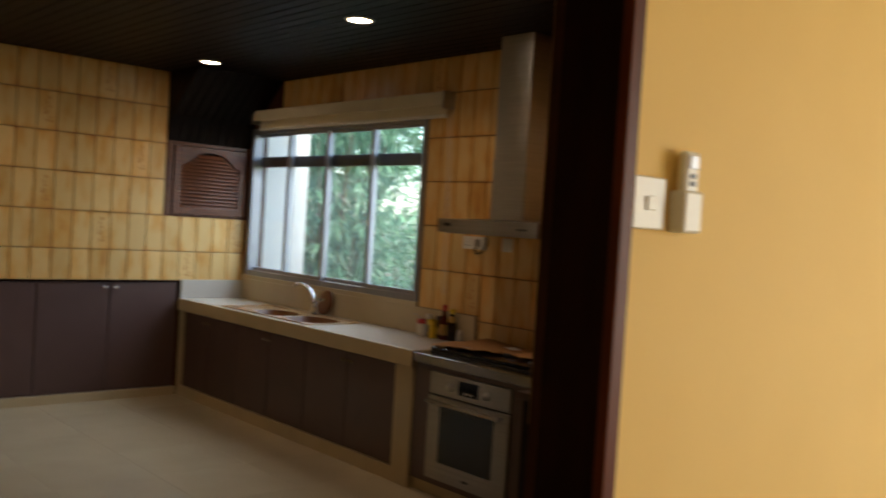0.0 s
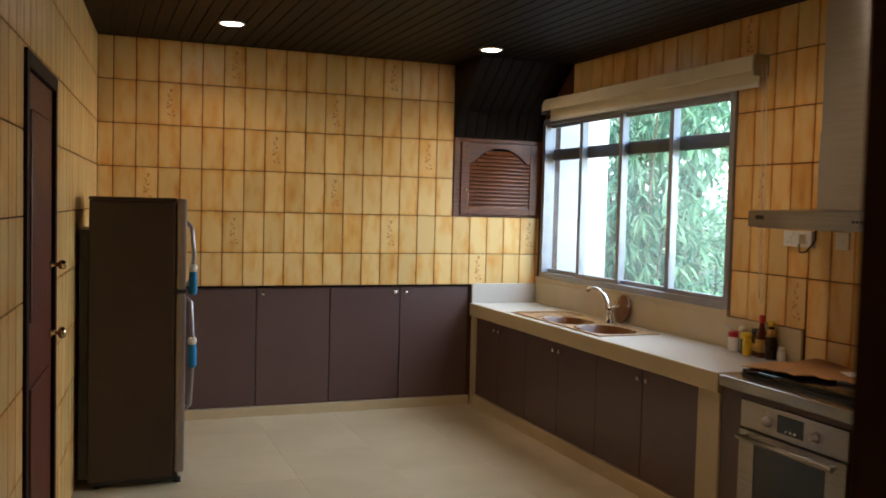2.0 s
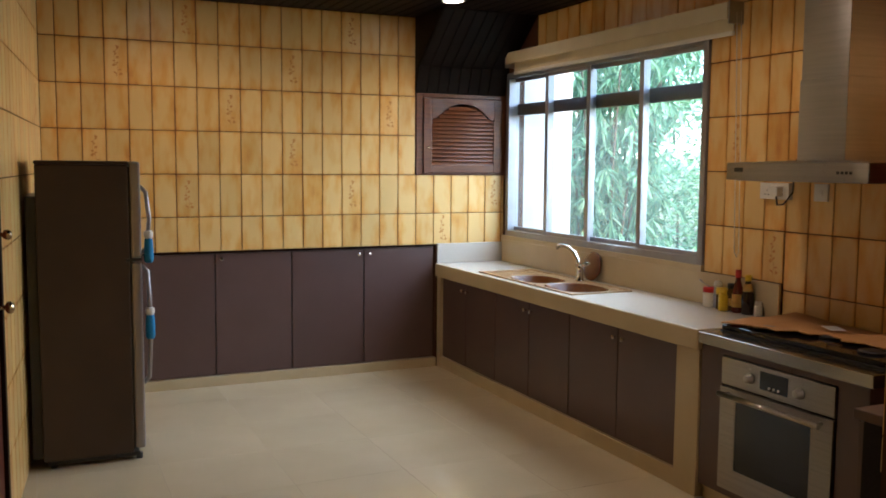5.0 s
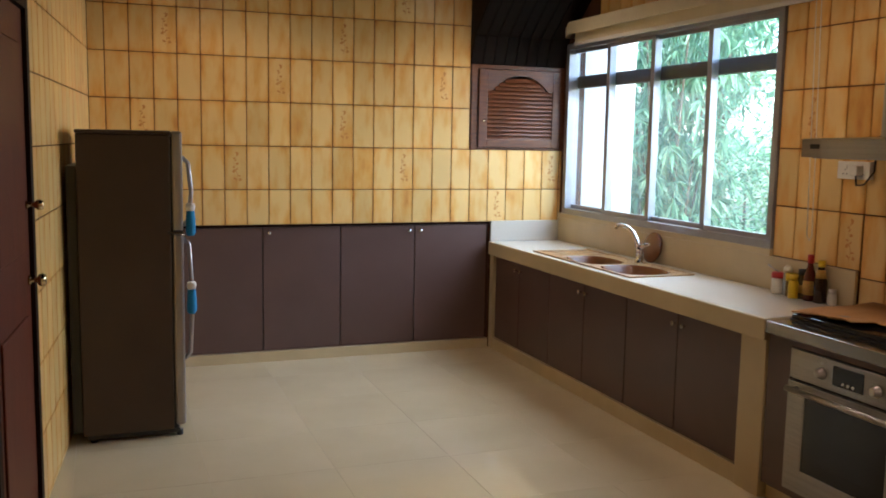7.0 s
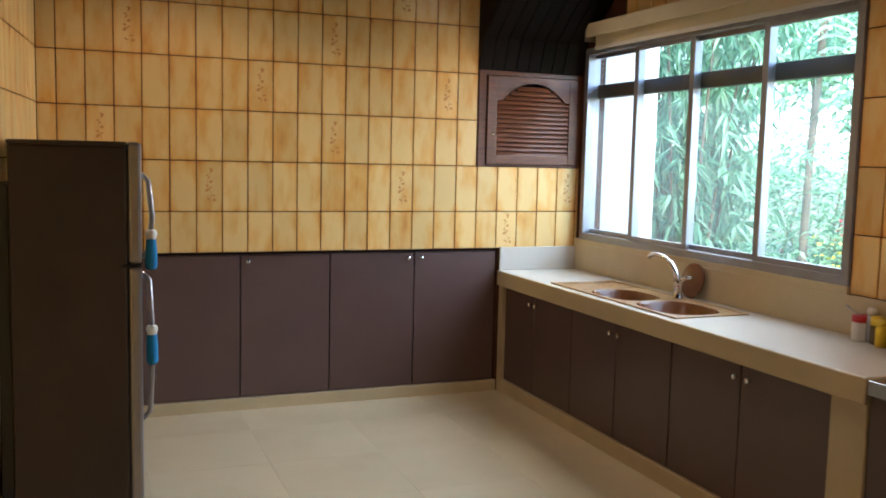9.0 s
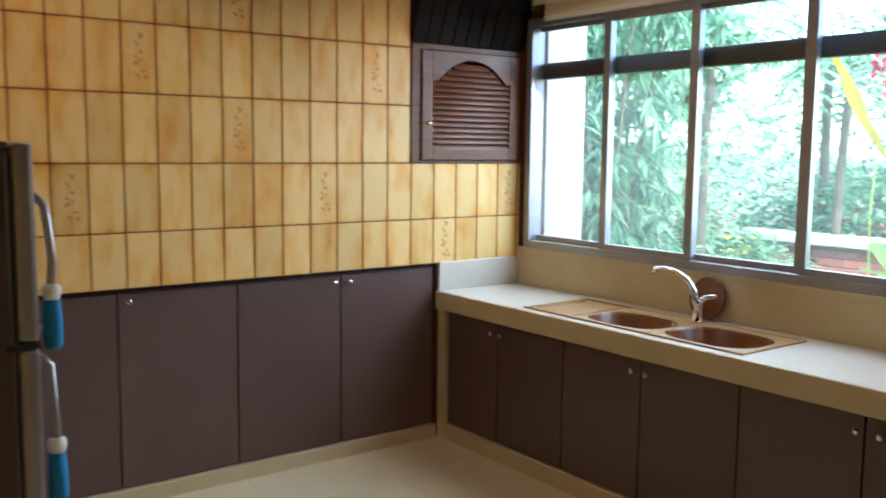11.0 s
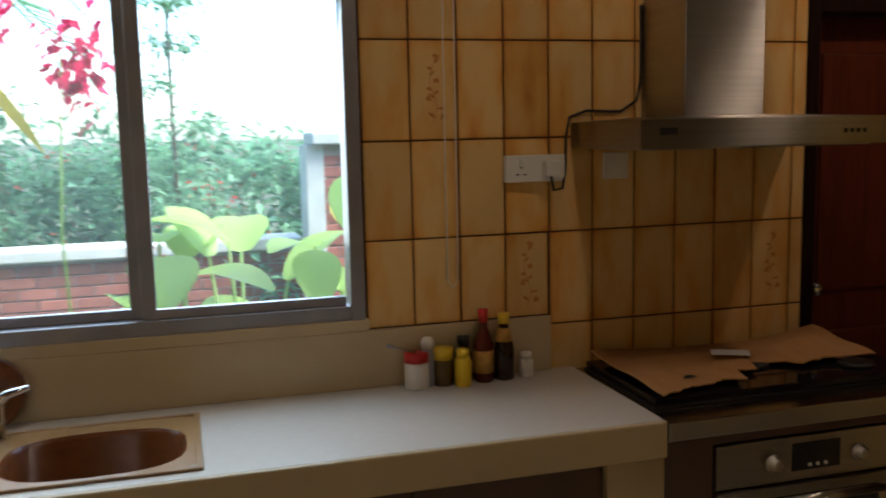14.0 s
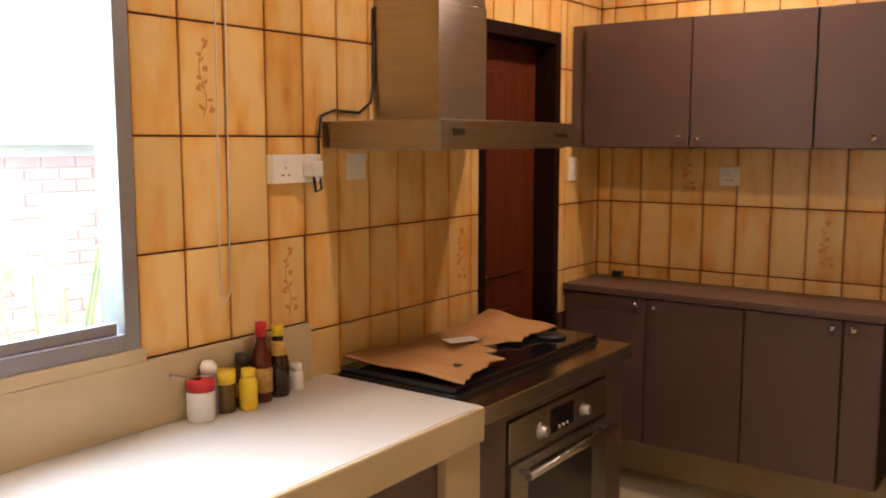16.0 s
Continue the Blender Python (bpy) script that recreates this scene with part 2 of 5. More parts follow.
M_PAPER = mat("white_paper", (0.8, 0.8, 0.78), (0.75, 0.75, 0.72), 0.7)
M_RED = mat("red_plastic", (0.55, 0.02, 0.02), (0.45, 0.015, 0.015), 0.35)
M_YELLOWP = mat("yellow_plastic", (0.80, 0.56, 0.02), (0.72, 0.48, 0.015), 0.4)
M_SAUCE = mat("dark_sauce_glass", (0.03, 0.012, 0.006), (0.02, 0.008, 0.004), 0.08)
M_REDSAUCE = mat("red_brown_sauce", (0.12, 0.015, 0.008), (0.08, 0.01, 0.006), 0.1)
M_OLIVE = mat("amber_jar", (0.10, 0.06, 0.015), (0.07, 0.04, 0.01), 0.12)
M_LABEL = mat("printed_label", (0.65, 0.42, 0.08), (0.5, 0.25, 0.06), 0.5, scale=90)
M_BLUE = mat("blue_cloth", (0.01, 0.22, 0.46), (0.01, 0.17, 0.38), 0.8, bump=0.4, bscale=300)
M_BRICK = mat("red_brick", (0.38, 0.14, 0.095), (0.29, 0.10, 0.07), 0.9, 0, 12, 0.5, 90, 0.22)
M_MORTAR = mat("pale_mortar", (0.42, 0.36, 0.31), (0.36, 0.3, 0.26), 0.95, bump=0.4)
M_COPING = mat("weathered_coping", (0.66, 0.66, 0.62), (0.48, 0.50, 0.45), 0.8, bump=0.4)
M_GROUND = mat("garden_soil_grass", (0.09, 0.12, 0.045), (0.07, 0.06, 0.035), 0.95, 0, 1.5, 0.6, 30)
M_BARK = mat("bark", (0.16, 0.13, 0.09), (0.09, 0.075, 0.05), 0.9, 0, 8, 0.6, 40)
M_LEAF = leaf_mat("leaf_green", (0.22, 0.38, 0.20), (0.14, 0.29, 0.16))
M_LEAFB = leaf_mat("bamboo_leaf", (0.21, 0.37, 0.22), (0.14, 0.28, 0.17))
M_LEAFC = leaf_mat("broad_leaf", (0.50, 0.66, 0.19), (0.38, 0.58, 0.15))
M_LEAFY = leaf_mat("yellow_leaf", (0.65, 0.5, 0.05), (0.5, 0.42, 0.06))
M_PINK = leaf_mat("pink_petal", (0.75, 0.02, 0.12), (0.6, 0.015, 0.08))
M_REDFL = leaf_mat("red_petal", (0.7, 0.06, 0.04), (0.55, 0.04, 0.03))
M_LAMP = glow("downlight_glow", (1.0, 0.80, 0.60), 5)
M_GOLD = mat("brass_knob", (0.62, 0.50, 0.33), (0.55, 0.43, 0.27), 0.2, 1.0)


# ---- mesh helpers ----
def box(bm, x0, x1, y0, y1, z0, z1, bevel=0.0):
    r = bmesh.ops.create_cube(bm, size=1)
    vs = r["verts"]
    bmesh.ops.transform(bm, matrix=Matrix.Translation(((x0 + x1) / 2, (y0 + y1) / 2, (z0 + z1) / 2)) @ Matrix.Diagonal((abs(x1 - x0), abs(y1 - y0), abs(z1 - z0), 1)), verts=vs)
    if bevel:
        es = list({e for v in vs for e in v.link_edges})
        bmesh.ops.bevel(bm, geom=es, offset=bevel, segments=2, profile=0.5, affect="EDGES")
    return bm


def B(*a, **k):
    return box(bmesh.new(), *a, **k)


def tube(bm, pts, r, seg=10, caps=True):
    """A round rod along pts; r is one radius or one for each point."""
    pts = [Vector(p) for p in pts]
    rs = r if isinstance(r, (list, tuple)) else [r] * len(pts)
    rings, ref = [], None
    for i, p in enumerate(pts):
        d = (pts[min(i + 1, len(pts) - 1)] - pts[max(i - 1, 0)]).normalized()
        if ref is None:
            ref = Vector((0, 0, 1)) if abs(d.z) < 0.9 else Vector((1, 0, 0))
        a = d.cross(ref).normalized()
        b = a.cross(d).normalized()
        ref = b
        rings.append([bm.verts.new(p + (a * math.cos(2 * math.pi * k / seg) + b * math.sin(2 * math.pi * k / seg)) * rs[i]) for k in range(seg)])
    for q, s in zip(rings, rings[1:]):
        for k in range(seg):
            f = bm.faces.new((q[k], q[(k + 1) % seg], s[(k + 1) % seg], s[k]))
            f.smooth = True
    if caps:
        bm.faces.new(rings[0][::-1])
        bm.faces.new(rings[-1])
    return bm


def lathe(bm, prof, at, seg=24, m=None):
    """A turned body from (radius, height) pairs about the z axis at a point; m turns it first."""
    rings = []
    m = m or Matrix()
    at = Vector(at)
    for r, z in prof:
        rings.append([bm.verts.new(at + m @ Vector((r * math.cos(2 * math.pi * k / seg), r * math.sin(2 * math.pi * k / seg), z))) for k in range(seg)])
    for q, s in zip(rings, rings[1:]):
        for k in range(seg):
            f = bm.faces.new((q[k], q[(k + 1) % seg], s[(k + 1) % seg], s[k]))
            f.smooth = True
    bm.faces.new(rings[0][::-1])
    bm.faces.new(rings[-1])
    return bm


def mesh_of(name, bm, material, fix=True):
    if fix:
        bmesh.ops.recalc_face_normals(bm, faces=bm.faces)
    me = bpy.data.meshes.new(name)
    bm.to_mesh(me)
    bm.free()
    me.materials.append(material)
    return me


def part(name, bm, material, parent, label=""):
    """Links a bmesh in world coordinates as one mesh under a thing or a part."""
    ob = new(name, mesh_of(name, bm, material))
    ob.parent = parent
    base = parent
    while base.parent:
        base = base.parent
    if parent is base:
        ob.matrix_parent_inverse = Matrix.Translation(-base.location)
    if label:
        tagged(ob, label)
    return ob


def thing(name, at, label, category, group="", kind=""):
    e = new(name)
    e.location = at
    e.empty_display_size = 0.1
    return tagged(e, label, category, group, kind)


def solo(name, bm, material, label, category, group="", kind=""):
    return tagged(new(name, mesh_of(name, bm, material)), label, category, group, kind)


def frame_ring(x0, x1, y0, y1, z0, z1, hy0, hy1, hz0, hz1):
    """A flat frame in the y-z plane round a rectangular hole, in one piece."""
    bm = bmesh.new()
    o = [(y0, z0), (y1, z0), (y1, z1), (y0, z1)]
    h = [(hy0, hz0), (hy1, hz0), (hy1, hz1), (hy0, hz1)]
    a, b, c, d = ([bm.verts.new((x, y, z)) for y, z in q] for x, q in ((x0, o), (x0, h), (x1, o), (x1, h)))
    for i in range(4):
        j = (i + 1) % 4
        for q in ((a[i], a[j], b[j], b[i]), (c[i], c[j], d[j], d[i]), (a[i], a[j], c[j], c[i]), (b[i], b[j], d[j], d[i])):
            bm.faces.new(q)
    bmesh.ops.recalc_face_normals(bm, faces=bm.faces)
    bmesh.ops.bevel(bm, geom=[e for e in bm.edges if len(e.link_faces) == 2 and e.calc_face_angle() > 0.5], offset=0.0015, segments=2, affect="EDGES")
    return bm


def setting(name, bm, material, label="", category=""):
    return tagged(new(name, mesh_of(name, bm, material)), label, category, "", "structure")


def rect_minus(u0, u1, z0, z1, holes):
    """Rectangles that cover a rectangle less its holes."""
    rects = [(u0, u1, z0, z1)]
    for a, b, c, d in holes:
        res = []
        for p, q, r, s in rects:
            if b <= p or a >= q or d <= r or c >= s:
                res.append((p, q, r, s))
                continue
            if a > p:
                res.append((p, a, r, s))
            if b < q:
                res.append((b, q, r, s))
            p2, q2 = max(p, a), min(q, b)
            if c > r:
                res.append((p2, q2, r, c))
            if d < s:
                res.append((p2, q2, d, s))
        rects = res
    return rects

# ---- large structure ----
XE, YN, YS = 4.27, 8.454, 3.338          # tiled faces of the window wall, the far wall and the cabinet wall
TT = 0.006                                # a tile's thickness
W0, W1 = Vector((0.778, 8.454, 0)), Vector((0.30, 2.2, 0))   # the wall with the side door runs slightly askew
TOP = CEIL + 0.06
WIN = (5.985, 8.405, 1.056, 2.37)
DOOR_E = (3.738, 4.395, 0.0, 2.062)


def wall_boxes(axis, face, depth, u0, u1, z0, z1, holes):
    bm = bmesh.new()
    for a, b, c, d in rect_minus(u0, u1, z0, z1, holes):
        if axis == "x":
            box(bm, min(face, face + depth), max(face, face + depth), a, b, c, d)
        else:
            box(bm, a, b, min(face, face + depth), max(face, face + depth), c, d)
    return bm


wall_east = setting("wall_east", wall_boxes("x", XE + TT, 0.15, YS - 0.15, 9.2, -0.02, TOP, [WIN, DOOR_E]), M_GROUT, "tiled kitchen wall with the window and the back door", "wall")
CAB_N = (0.9, 3.655, 0.0, 0.988)
NICHE = (3.48, 4.27, 1.549, 2.19)
wall_north = setting("wall_north", wall_boxes("y", YN + TT, 0.16, 0.4, XE + TT, -0.02, TOP, [CAB_N, NICHE]), M_GROUT, "tiled far kitchen wall above the built-in cupboards", "wall")
wall_south = setting("wall_south", wall_boxes("y", YS - TT, -0.14, 2.56, XE + TT, -0.02, TOP, []), M_GROUT, "tiled wall behind the wall cupboards", "wall")
setting("wall_return", wall_boxes("x", 2.56, 0.14, 2.166, YS - 0.15, -0.02, TOP, []), M_YELLOW, "painted wall between the kitchen and the hall", "wall")
# askew side wall, with its door opening
wd = (W1 - W0)
WLEN = wd.length
wdir = wd.normalized()
wnorm = Vector((-wdir.y, wdir.x, 0))      # points into the room
WANG = math.atan2(wdir.y, wdir.x)
DOOR_W = (2.42, 3.31, 0.0, 2.15)          # along the wall from the far corner
bm = bmesh.new()
for a, b, c, d in rect_minus(-0.2, WLEN + 0.05, -0.02, TOP, [DOOR_W]):
    box(bm, a, b, -0.15, -TT, c, d)
bmesh.ops.transform(bm, matrix=Matrix.Translation(W0) @ Matrix.Rotation(WANG, 4, "Z"), verts=bm.verts)
wall_west = setting("wall_west", bm, M_GROUT, "tiled side wall with a red-brown door", "wall")
# hall wall with the doorway, hall shell
DOORWAY = (0.30, 1.312, 0.0, 2.15)
setting("wall_hall", wall_boxes("y", 2.03, 0.135, -3.2, 4.5, -0.02, TOP, [DOORWAY]), M_YELLOW, "yellow painted hall wall with the kitchen doorway", "wall")
setting("wall_hall_west", wall_boxes("x", -3.2, -0.12, -2.9, 2.2, -0.02, TOP, []), M_YELLOW, "yellow painted hall wall", "wall")
setting("wall_hall_east", wall_boxes("x", 4.5, 0.12, -2.9, 2.2, -0.02, TOP, [(-1.6, 0.6, 0.6, 2.4)]), M_YELLOW, "yellow painted hall wall with a window", "wall")
setting("wall_hall_south", wall_boxes("y", -2.7, -0.15, -3.2, 4.5, -0.02, TOP, []), M_YELLOW, "yellow painted hall wall", "wall")
setting("ceiling_hall", B(-3.3, 4.6, -2.9, 2.03, CEIL, CEIL + 0.1), M_CEILW, "white painted hall ceiling", "ceiling")
# jamb linings take the near-black wood: their unlit look is in the colour
setting("trim", B(1.29, 1.325, 2.034, 2.172, 0, 2.15), M_FRAMEWOOD, "red-brown wooden door lining, jambs coloured dark for shade", "trim")
setting("trim", B(1.27, 1.303, 2.012, 2.0335, 0, 2.15, bevel=0.003), M_REDWOOD, "red-brown wooden door architrave", "trim")
setting("trim", B(0.285, 0.313, 2.01, 2.172, 0, 2.15), M_FRAMEWOOD, "red-brown wooden door lining, jambs coloured dark for shade", "trim")
setting("trim", B(0.285, 1.325, 2.01, 2.172, 2.15, 2.19), M_REDWOOD, "red-brown wooden door lining, jambs coloured dark for shade", "trim")

# ceiling of dark boards, with grooves; the boards run towards the far wall
bm = bmesh.new()
box(bm, -0.5, XE + 0.15, 2.032, YN + 0.16, CEIL + 0.012, CEIL + 0.1)
x = -0.5
while x < XE + 0.1:
    box(bm, x + 0.004, x + 0.086, 2.166, YN, CEIL, CEIL + 0.014, 0.003)
    x += 0.09
setting("ceiling", bm, M_DARKWOOD, "dark varnished timber board ceiling", "ceiling")

# floor slab; its tiles come last
floor = setting("floor", B(-3.4, XE + 0.15, -2.95, YN + 0.3, -0.12, -0.0012), M_FGROUT, "cream polished tile floor with fine joints", "floor")

# sloped boarded soffit over the corner cupboard
bm = bmesh.new()
prof = [(YN, 2.192), (YN - 0.07, 2.40), (YN - 0.52, CEIL), (YN, CEIL)]
v0 = [bm.verts.new((3.472, y, z)) for y, z in prof]
v1 = [bm.verts.new((XE - 0.001, y, z)) for y, z in prof]
bm.faces.new(v0[::-1]), bm.faces.new(v1)
for i in range(4):
    bm.faces.new((v0[i], v0[(i + 1) % 4], v1[(i + 1) % 4], v1[i]))
x = 3.474
while x < XE - 0.08:
    a = [(YN - 0.002, 2.195), (YN - 0.074, 2.40), (YN - 0.524, CEIL - 0.002)]
    for (ya, za), (yb, zb) in zip(a, a[1:]):
        q = [bm.verts.new(c) for c in ((x + 0.004, ya, za), (x + 0.086, ya, za), (x + 0.086, yb, zb), (x + 0.004, yb, zb))]
        q2 = [bm.verts.new(v.co + Vector((0, -0.008, -0.004))) for v in q]
        bm.faces.new(q2)
        for i in range(4):
            bm.faces.new((q[i], q[(i + 1) % 4], q2[(i + 1) % 4], q2[i]))
    x += 0.09
setting("trim", bm, M_DARKWOOD, "sloped soffit of dark boards above the corner cupboard", "soffit")


# ---- window ----
def build_window():
    w = thing("window_1", (XE + 0.06, 7.195, WIN[2]), "grey aluminium sliding window with four panes and top lights", "window", kind="structure")
    y0, y1, z0, z1 = WIN
    xf0, xf1 = XE - 0.012, XE + 0.085
    fr = bmesh.new()
    box(fr, xf0, xf1, y0 - 0.0, y0 + 0.045, z0, z1, 0.003)
    box(fr, xf0, xf1, y1 - 0.045, y1, z0, z1, 0.003)
    box(fr, xf0, xf1, y0 + 0.045, y1 - 0.045, z0, z0 + 0.045, 0.003)
    box(fr, xf0, xf1, y0 + 0.045, y1 - 0.045, z1 - 0.045, z1, 0.003)
    part("window_frame", fr, M_ALU, w)
    ym = [y1 - 0.045, 7.80, 7.235, 6.63, y0 + 0.045]
    for k, y in enumerate(ym[1:-1]):
        s = bmesh.new()
        box(s, XE + 0.0, XE + 0.03, y - 0.03, y + 0.012, z0 + 0.045, z1 - 0.045, 0.003)
        box(s, XE + 0.034, XE + 0.066, y - 0.012, y + 0.045, z0 + 0.045, z1 - 0.045, 0.003)
        part("mullion", s, M_ALU, w)
    t = B(XE + 0.07, XE + 0.125, y0 + 0.04, y1 - 0.04, 2.035, 2.125, 0.004)
    part("transom", t, M_TRANSOM, w, "dark brown transom bar")
    for a, b, xo in zip(ym[1:], ym, (0.05, 0.015, 0.05, 0.015)):
        s = bmesh.new()
        box(s, XE + xo - 0.012, XE + xo + 0.012, a + 0.012, b - 0.012, z0 + 0.045, z0 + 0.075, 0.003)
        box(s, XE + xo - 0.012, XE + xo + 0.012, a + 0.012, b - 0.012, z1 - 0.07, z1 - 0.045, 0.003)
        sash = part("sash_rail", s, M_ALU, w)
        p = part("pane", B(XE + xo - 0.002, XE + xo + 0.002, a + 0.012, b - 0.012, z0 + 0.07, z1 - 0.065), M_GLASS, sash)
        p.visible_shadow = False
    return w


build_window()


def build_blind():
    b = thing("roller_blind", (XE - 0.05, 7.0, 2.4), "rolled-up cream roller blind above the window", "blind")
    y0, y1 = 5.745, 8.26
    part("roll", tube(bmesh.new(), [(XE - 0.055, y0, 2.475), (XE - 0.055, y1, 2.475)], 0.036, 18), M_BLIND, b)
    part("fabric", B(XE - 0.035, XE - 0.028, y0 + 0.02, y1 - 0.02, 2.36, 2.475), M_BLIND, b)
    part("bottom_bar", B(XE - 0.042, XE - 0.022, y0 + 0.02, y1 - 0.02, 2.345, 2.37, 0.004), M_WHITE, b)
    for y in (y0 - 0.012, y1 + 0.012):
        part("bracket", B(XE - 0.1, XE, y - 0.006, y + 0.006, 2.40, 2.52, 0.002), M_STEEL, b, "steel end bracket")
    part("valance", B(XE - 0.10, XE - 0.092, y0, y1, 2.425, 2.515, 0.002), M_BLIND, b)
    cord = bmesh.new()
    for dy in (0, 0.035):
        tube(cord, [(XE - 0.05, y0 - 0.02 - dy, 2.46), (XE - 0.03, y0 - 0.02 - dy, 1.9), (XE - 0.012, y0 - 0.025 - dy, 1.16)], 0.0022, 6)
    tube(cord, [(XE - 0.012, y0 - 0.025, 1.16), (XE - 0.012, y0 - 0.042, 1.135), (XE - 0.012, y0 - 0.06, 1.16)], 0.0022, 6)
    part("pull_cord", cord, M_WHITE, b, "thin white bead cord loop")


build_blind()

# ---- counters and cupboards ----
CTOP = 0.84


def knob(parent, at, out):
    d = Vector(out)
    m = d.to_track_quat("Z", "Y").to_matrix().to_4x4()
    part("knob", lathe(bmesh.new(), [(0.005, 0), (0.005, 0.012), (0.012, 0.016), (0.014, 0.022), (0.011, 0.028), (0.004, 0.03)], at, 14, m.to_3x3().to_4x4()), M_CHROME, parent, "chrome knob")


def cupboard(name, axis, face, a, b, z0, z1, depth, out, label, group, knobs, splits):
    """A cupboard along x or y: a carcass, doors split at the given places and a knob for each door."""
    at = ((a + b) / 2, face, z0) if axis == "x" else (face, (a + b) / 2, z0)
    c = thing(name, at, label, "cupboard", group)

    def bx(u0, u1, d0, d1, c0, c1, bev=0.0):
        e0, e1 = sorted((face + out * d0, face + out * d1))
        return B(u0, u1, e0, e1, c0, c1, bevel=bev) if axis == "x" else B(e0, e1, u0, u1, c0, c1, bevel=bev)
    part("carcass", bx(a + 0.001, b - 0.001, -depth, -0.02, z0, z1), M_GAP, c)
    edges = [a, *splits, b]
    for i, (p, q) in enumerate(zip(edges, edges[1:])):
        d = part("door", bx(p + 0.004, q - 0.004, -0.019, 0.0, z0 + 0.003, z1 - 0.004, 0.0015), M_MAUVE, c)
        if i < len(knobs) and knobs[i] is not None:
            u, z = knobs[i]
            knob(d, (u, face, z) if axis == "x" else (face, u, z), (0, out, 0) if axis == "x" else (out, 0, 0))
    return c


# built-in cupboards in the far wall
NB = "built-in cupboards in the far wall"
lab = "tall mauve laminate cupboard doors set flush in the tiled wall"
cupboard("base_cupboard", "x", YN + 0.012, 1.30, 1.91, 0.075, 0.978, 0.4, -1, lab, NB, [(1.36, 0.93)], [])
cupboard("base_cupboard", "x", YN + 0.012, 1.91, 2.478, 0.075, 0.978, 0.4, -1, lab, NB, [(1.955, 0.935)], [])
cupboard("base_cupboard", "x", YN + 0.012, 2.478, 3.645, 0.075, 0.978, 0.4, -1, lab, NB, [(3.005, 0.935), (3.095, 0.935)], [3.052])
cupboard("base_cupboard", "x", YN + 0.012, 0.80, 1.30, 0.075, 0.978, 0.4, -1, lab, NB, [None], [])
setting("baseboard", B(0.7, 3.66, YN - 0.012, YN + 0.05, -0.006, 0.073, bevel=0.003), M_CREAM, "cream plinth under the cupboards", "plinth")
setting("trim", B(0.8, 3.655, YN - 0.004, YN + 0.03, 0.98, 0.992), M_FRAMEWOOD, "dark strip between tiles and cupboards", "trim")
setting("wall_backing", B(0.4, 4.4, YN + 0.42, YN + 0.5, -0.02, TOP), M_GAP, "closing wall behind the built-in cupboards", "wall")

# cupboards under the window counter
EB = "base cupboards under the window counter"
lab = "mauve laminate base cupboard with two doors under the cream counter"
FX = 3.69
cupboard("base_cupboard", "y", FX, 7.472, 8.38, 0.092, 0.73, 0.55, -1, lab, EB, [(7.915, 0.672), (7.99, 0.672)], [7.953])
cupboard("base_cupboard", "y", FX, 6.495, 7.472, 0.092, 0.73, 0.55, -1, lab, EB, [(6.95, 0.672), (7.03, 0.672)], [6.992])
cupboard("base_cupboard", "y", FX, 5.46, 6.495, 0.092, 0.73, 0.55, -1, lab, EB, [(5.928, 0.672), (6.012, 0.672)], [5.99])
setting("baseboard", B(FX - 0.016, FX + 0.05, 5.46, YN, -0.006, 0.09, bevel=0.003), M_CREAM, "cream plinth under the counter", "plinth")
setting("pillar", B(FX - 0.022, XE, 5.285, 5.457, -0.006, 0.736, bevel=0.004), M_CREAM, "cream pier that carries the counter end", "pier")
setting("pillar", B(FX - 0.02, XE, 8.382, YN - 0.001, -0.006, 0.736, bevel=0.004), M_CREAM, "cream pier that carries the counter end", "pier")

# counter slab with the sink's cut-out
SY0, SY1, SX0, SX1 = 6.51, 7.76, 3.715, 4.14
bm = bmesh.new()
for a, b, c, d in rect_minus(3.664, XE, 5.29, YN - 0.002, [(SX0 + 0.02, SX1 - 0.02, SY0 + 0.02, SY1 - 0.02)]):
    box(bm, a, b, c, d, CTOP - 0.03, CTOP)
bmesh.ops.remove_doubles(bm, verts=bm.verts, dist=1e-5)
counter = thing("countertop", (3.93, 6.8, CTOP), "pale speckled counter with a thick cream front edge, below the window", "counter")
part("top", bm, M_COUNTER, counter)
part("front_edge", B(3.652, 3.692, 5.285, YN - 0.002, 0.736, CTOP - 0.001, bevel=0.006), M_CREAM, counter, "thick cream front edge")
part("end_edge", B(3.692, 4.2, 5.285, 5.315, 0.736, CTOP - 0.001, bevel=0.004), M_CREAM, counter)
part("backsplash", B(XE - 0.022, XE - 0.002, 5.372, YN - 0.002, CTOP, 1.022, bevel=0.003), M_CREAM, counter, "cream upstand against the wall")
part("side_splash", B(3.665, XE - 0.022, YN - 0.02, YN - 0.002, CTOP, 1.0, bevel=0.003), M_COUNTER, counter, "pale upstand on the far wall")
part("sill", B(XE - 0.022, XE + 0.05, 5.975, YN - 0.003, 1.022, 1.057, bevel=0.003), M_CREAM, counter, "cream window ledge")


# ---- wall tiles, as children of their walls ----
P = 0.153
tile_meshes = {}


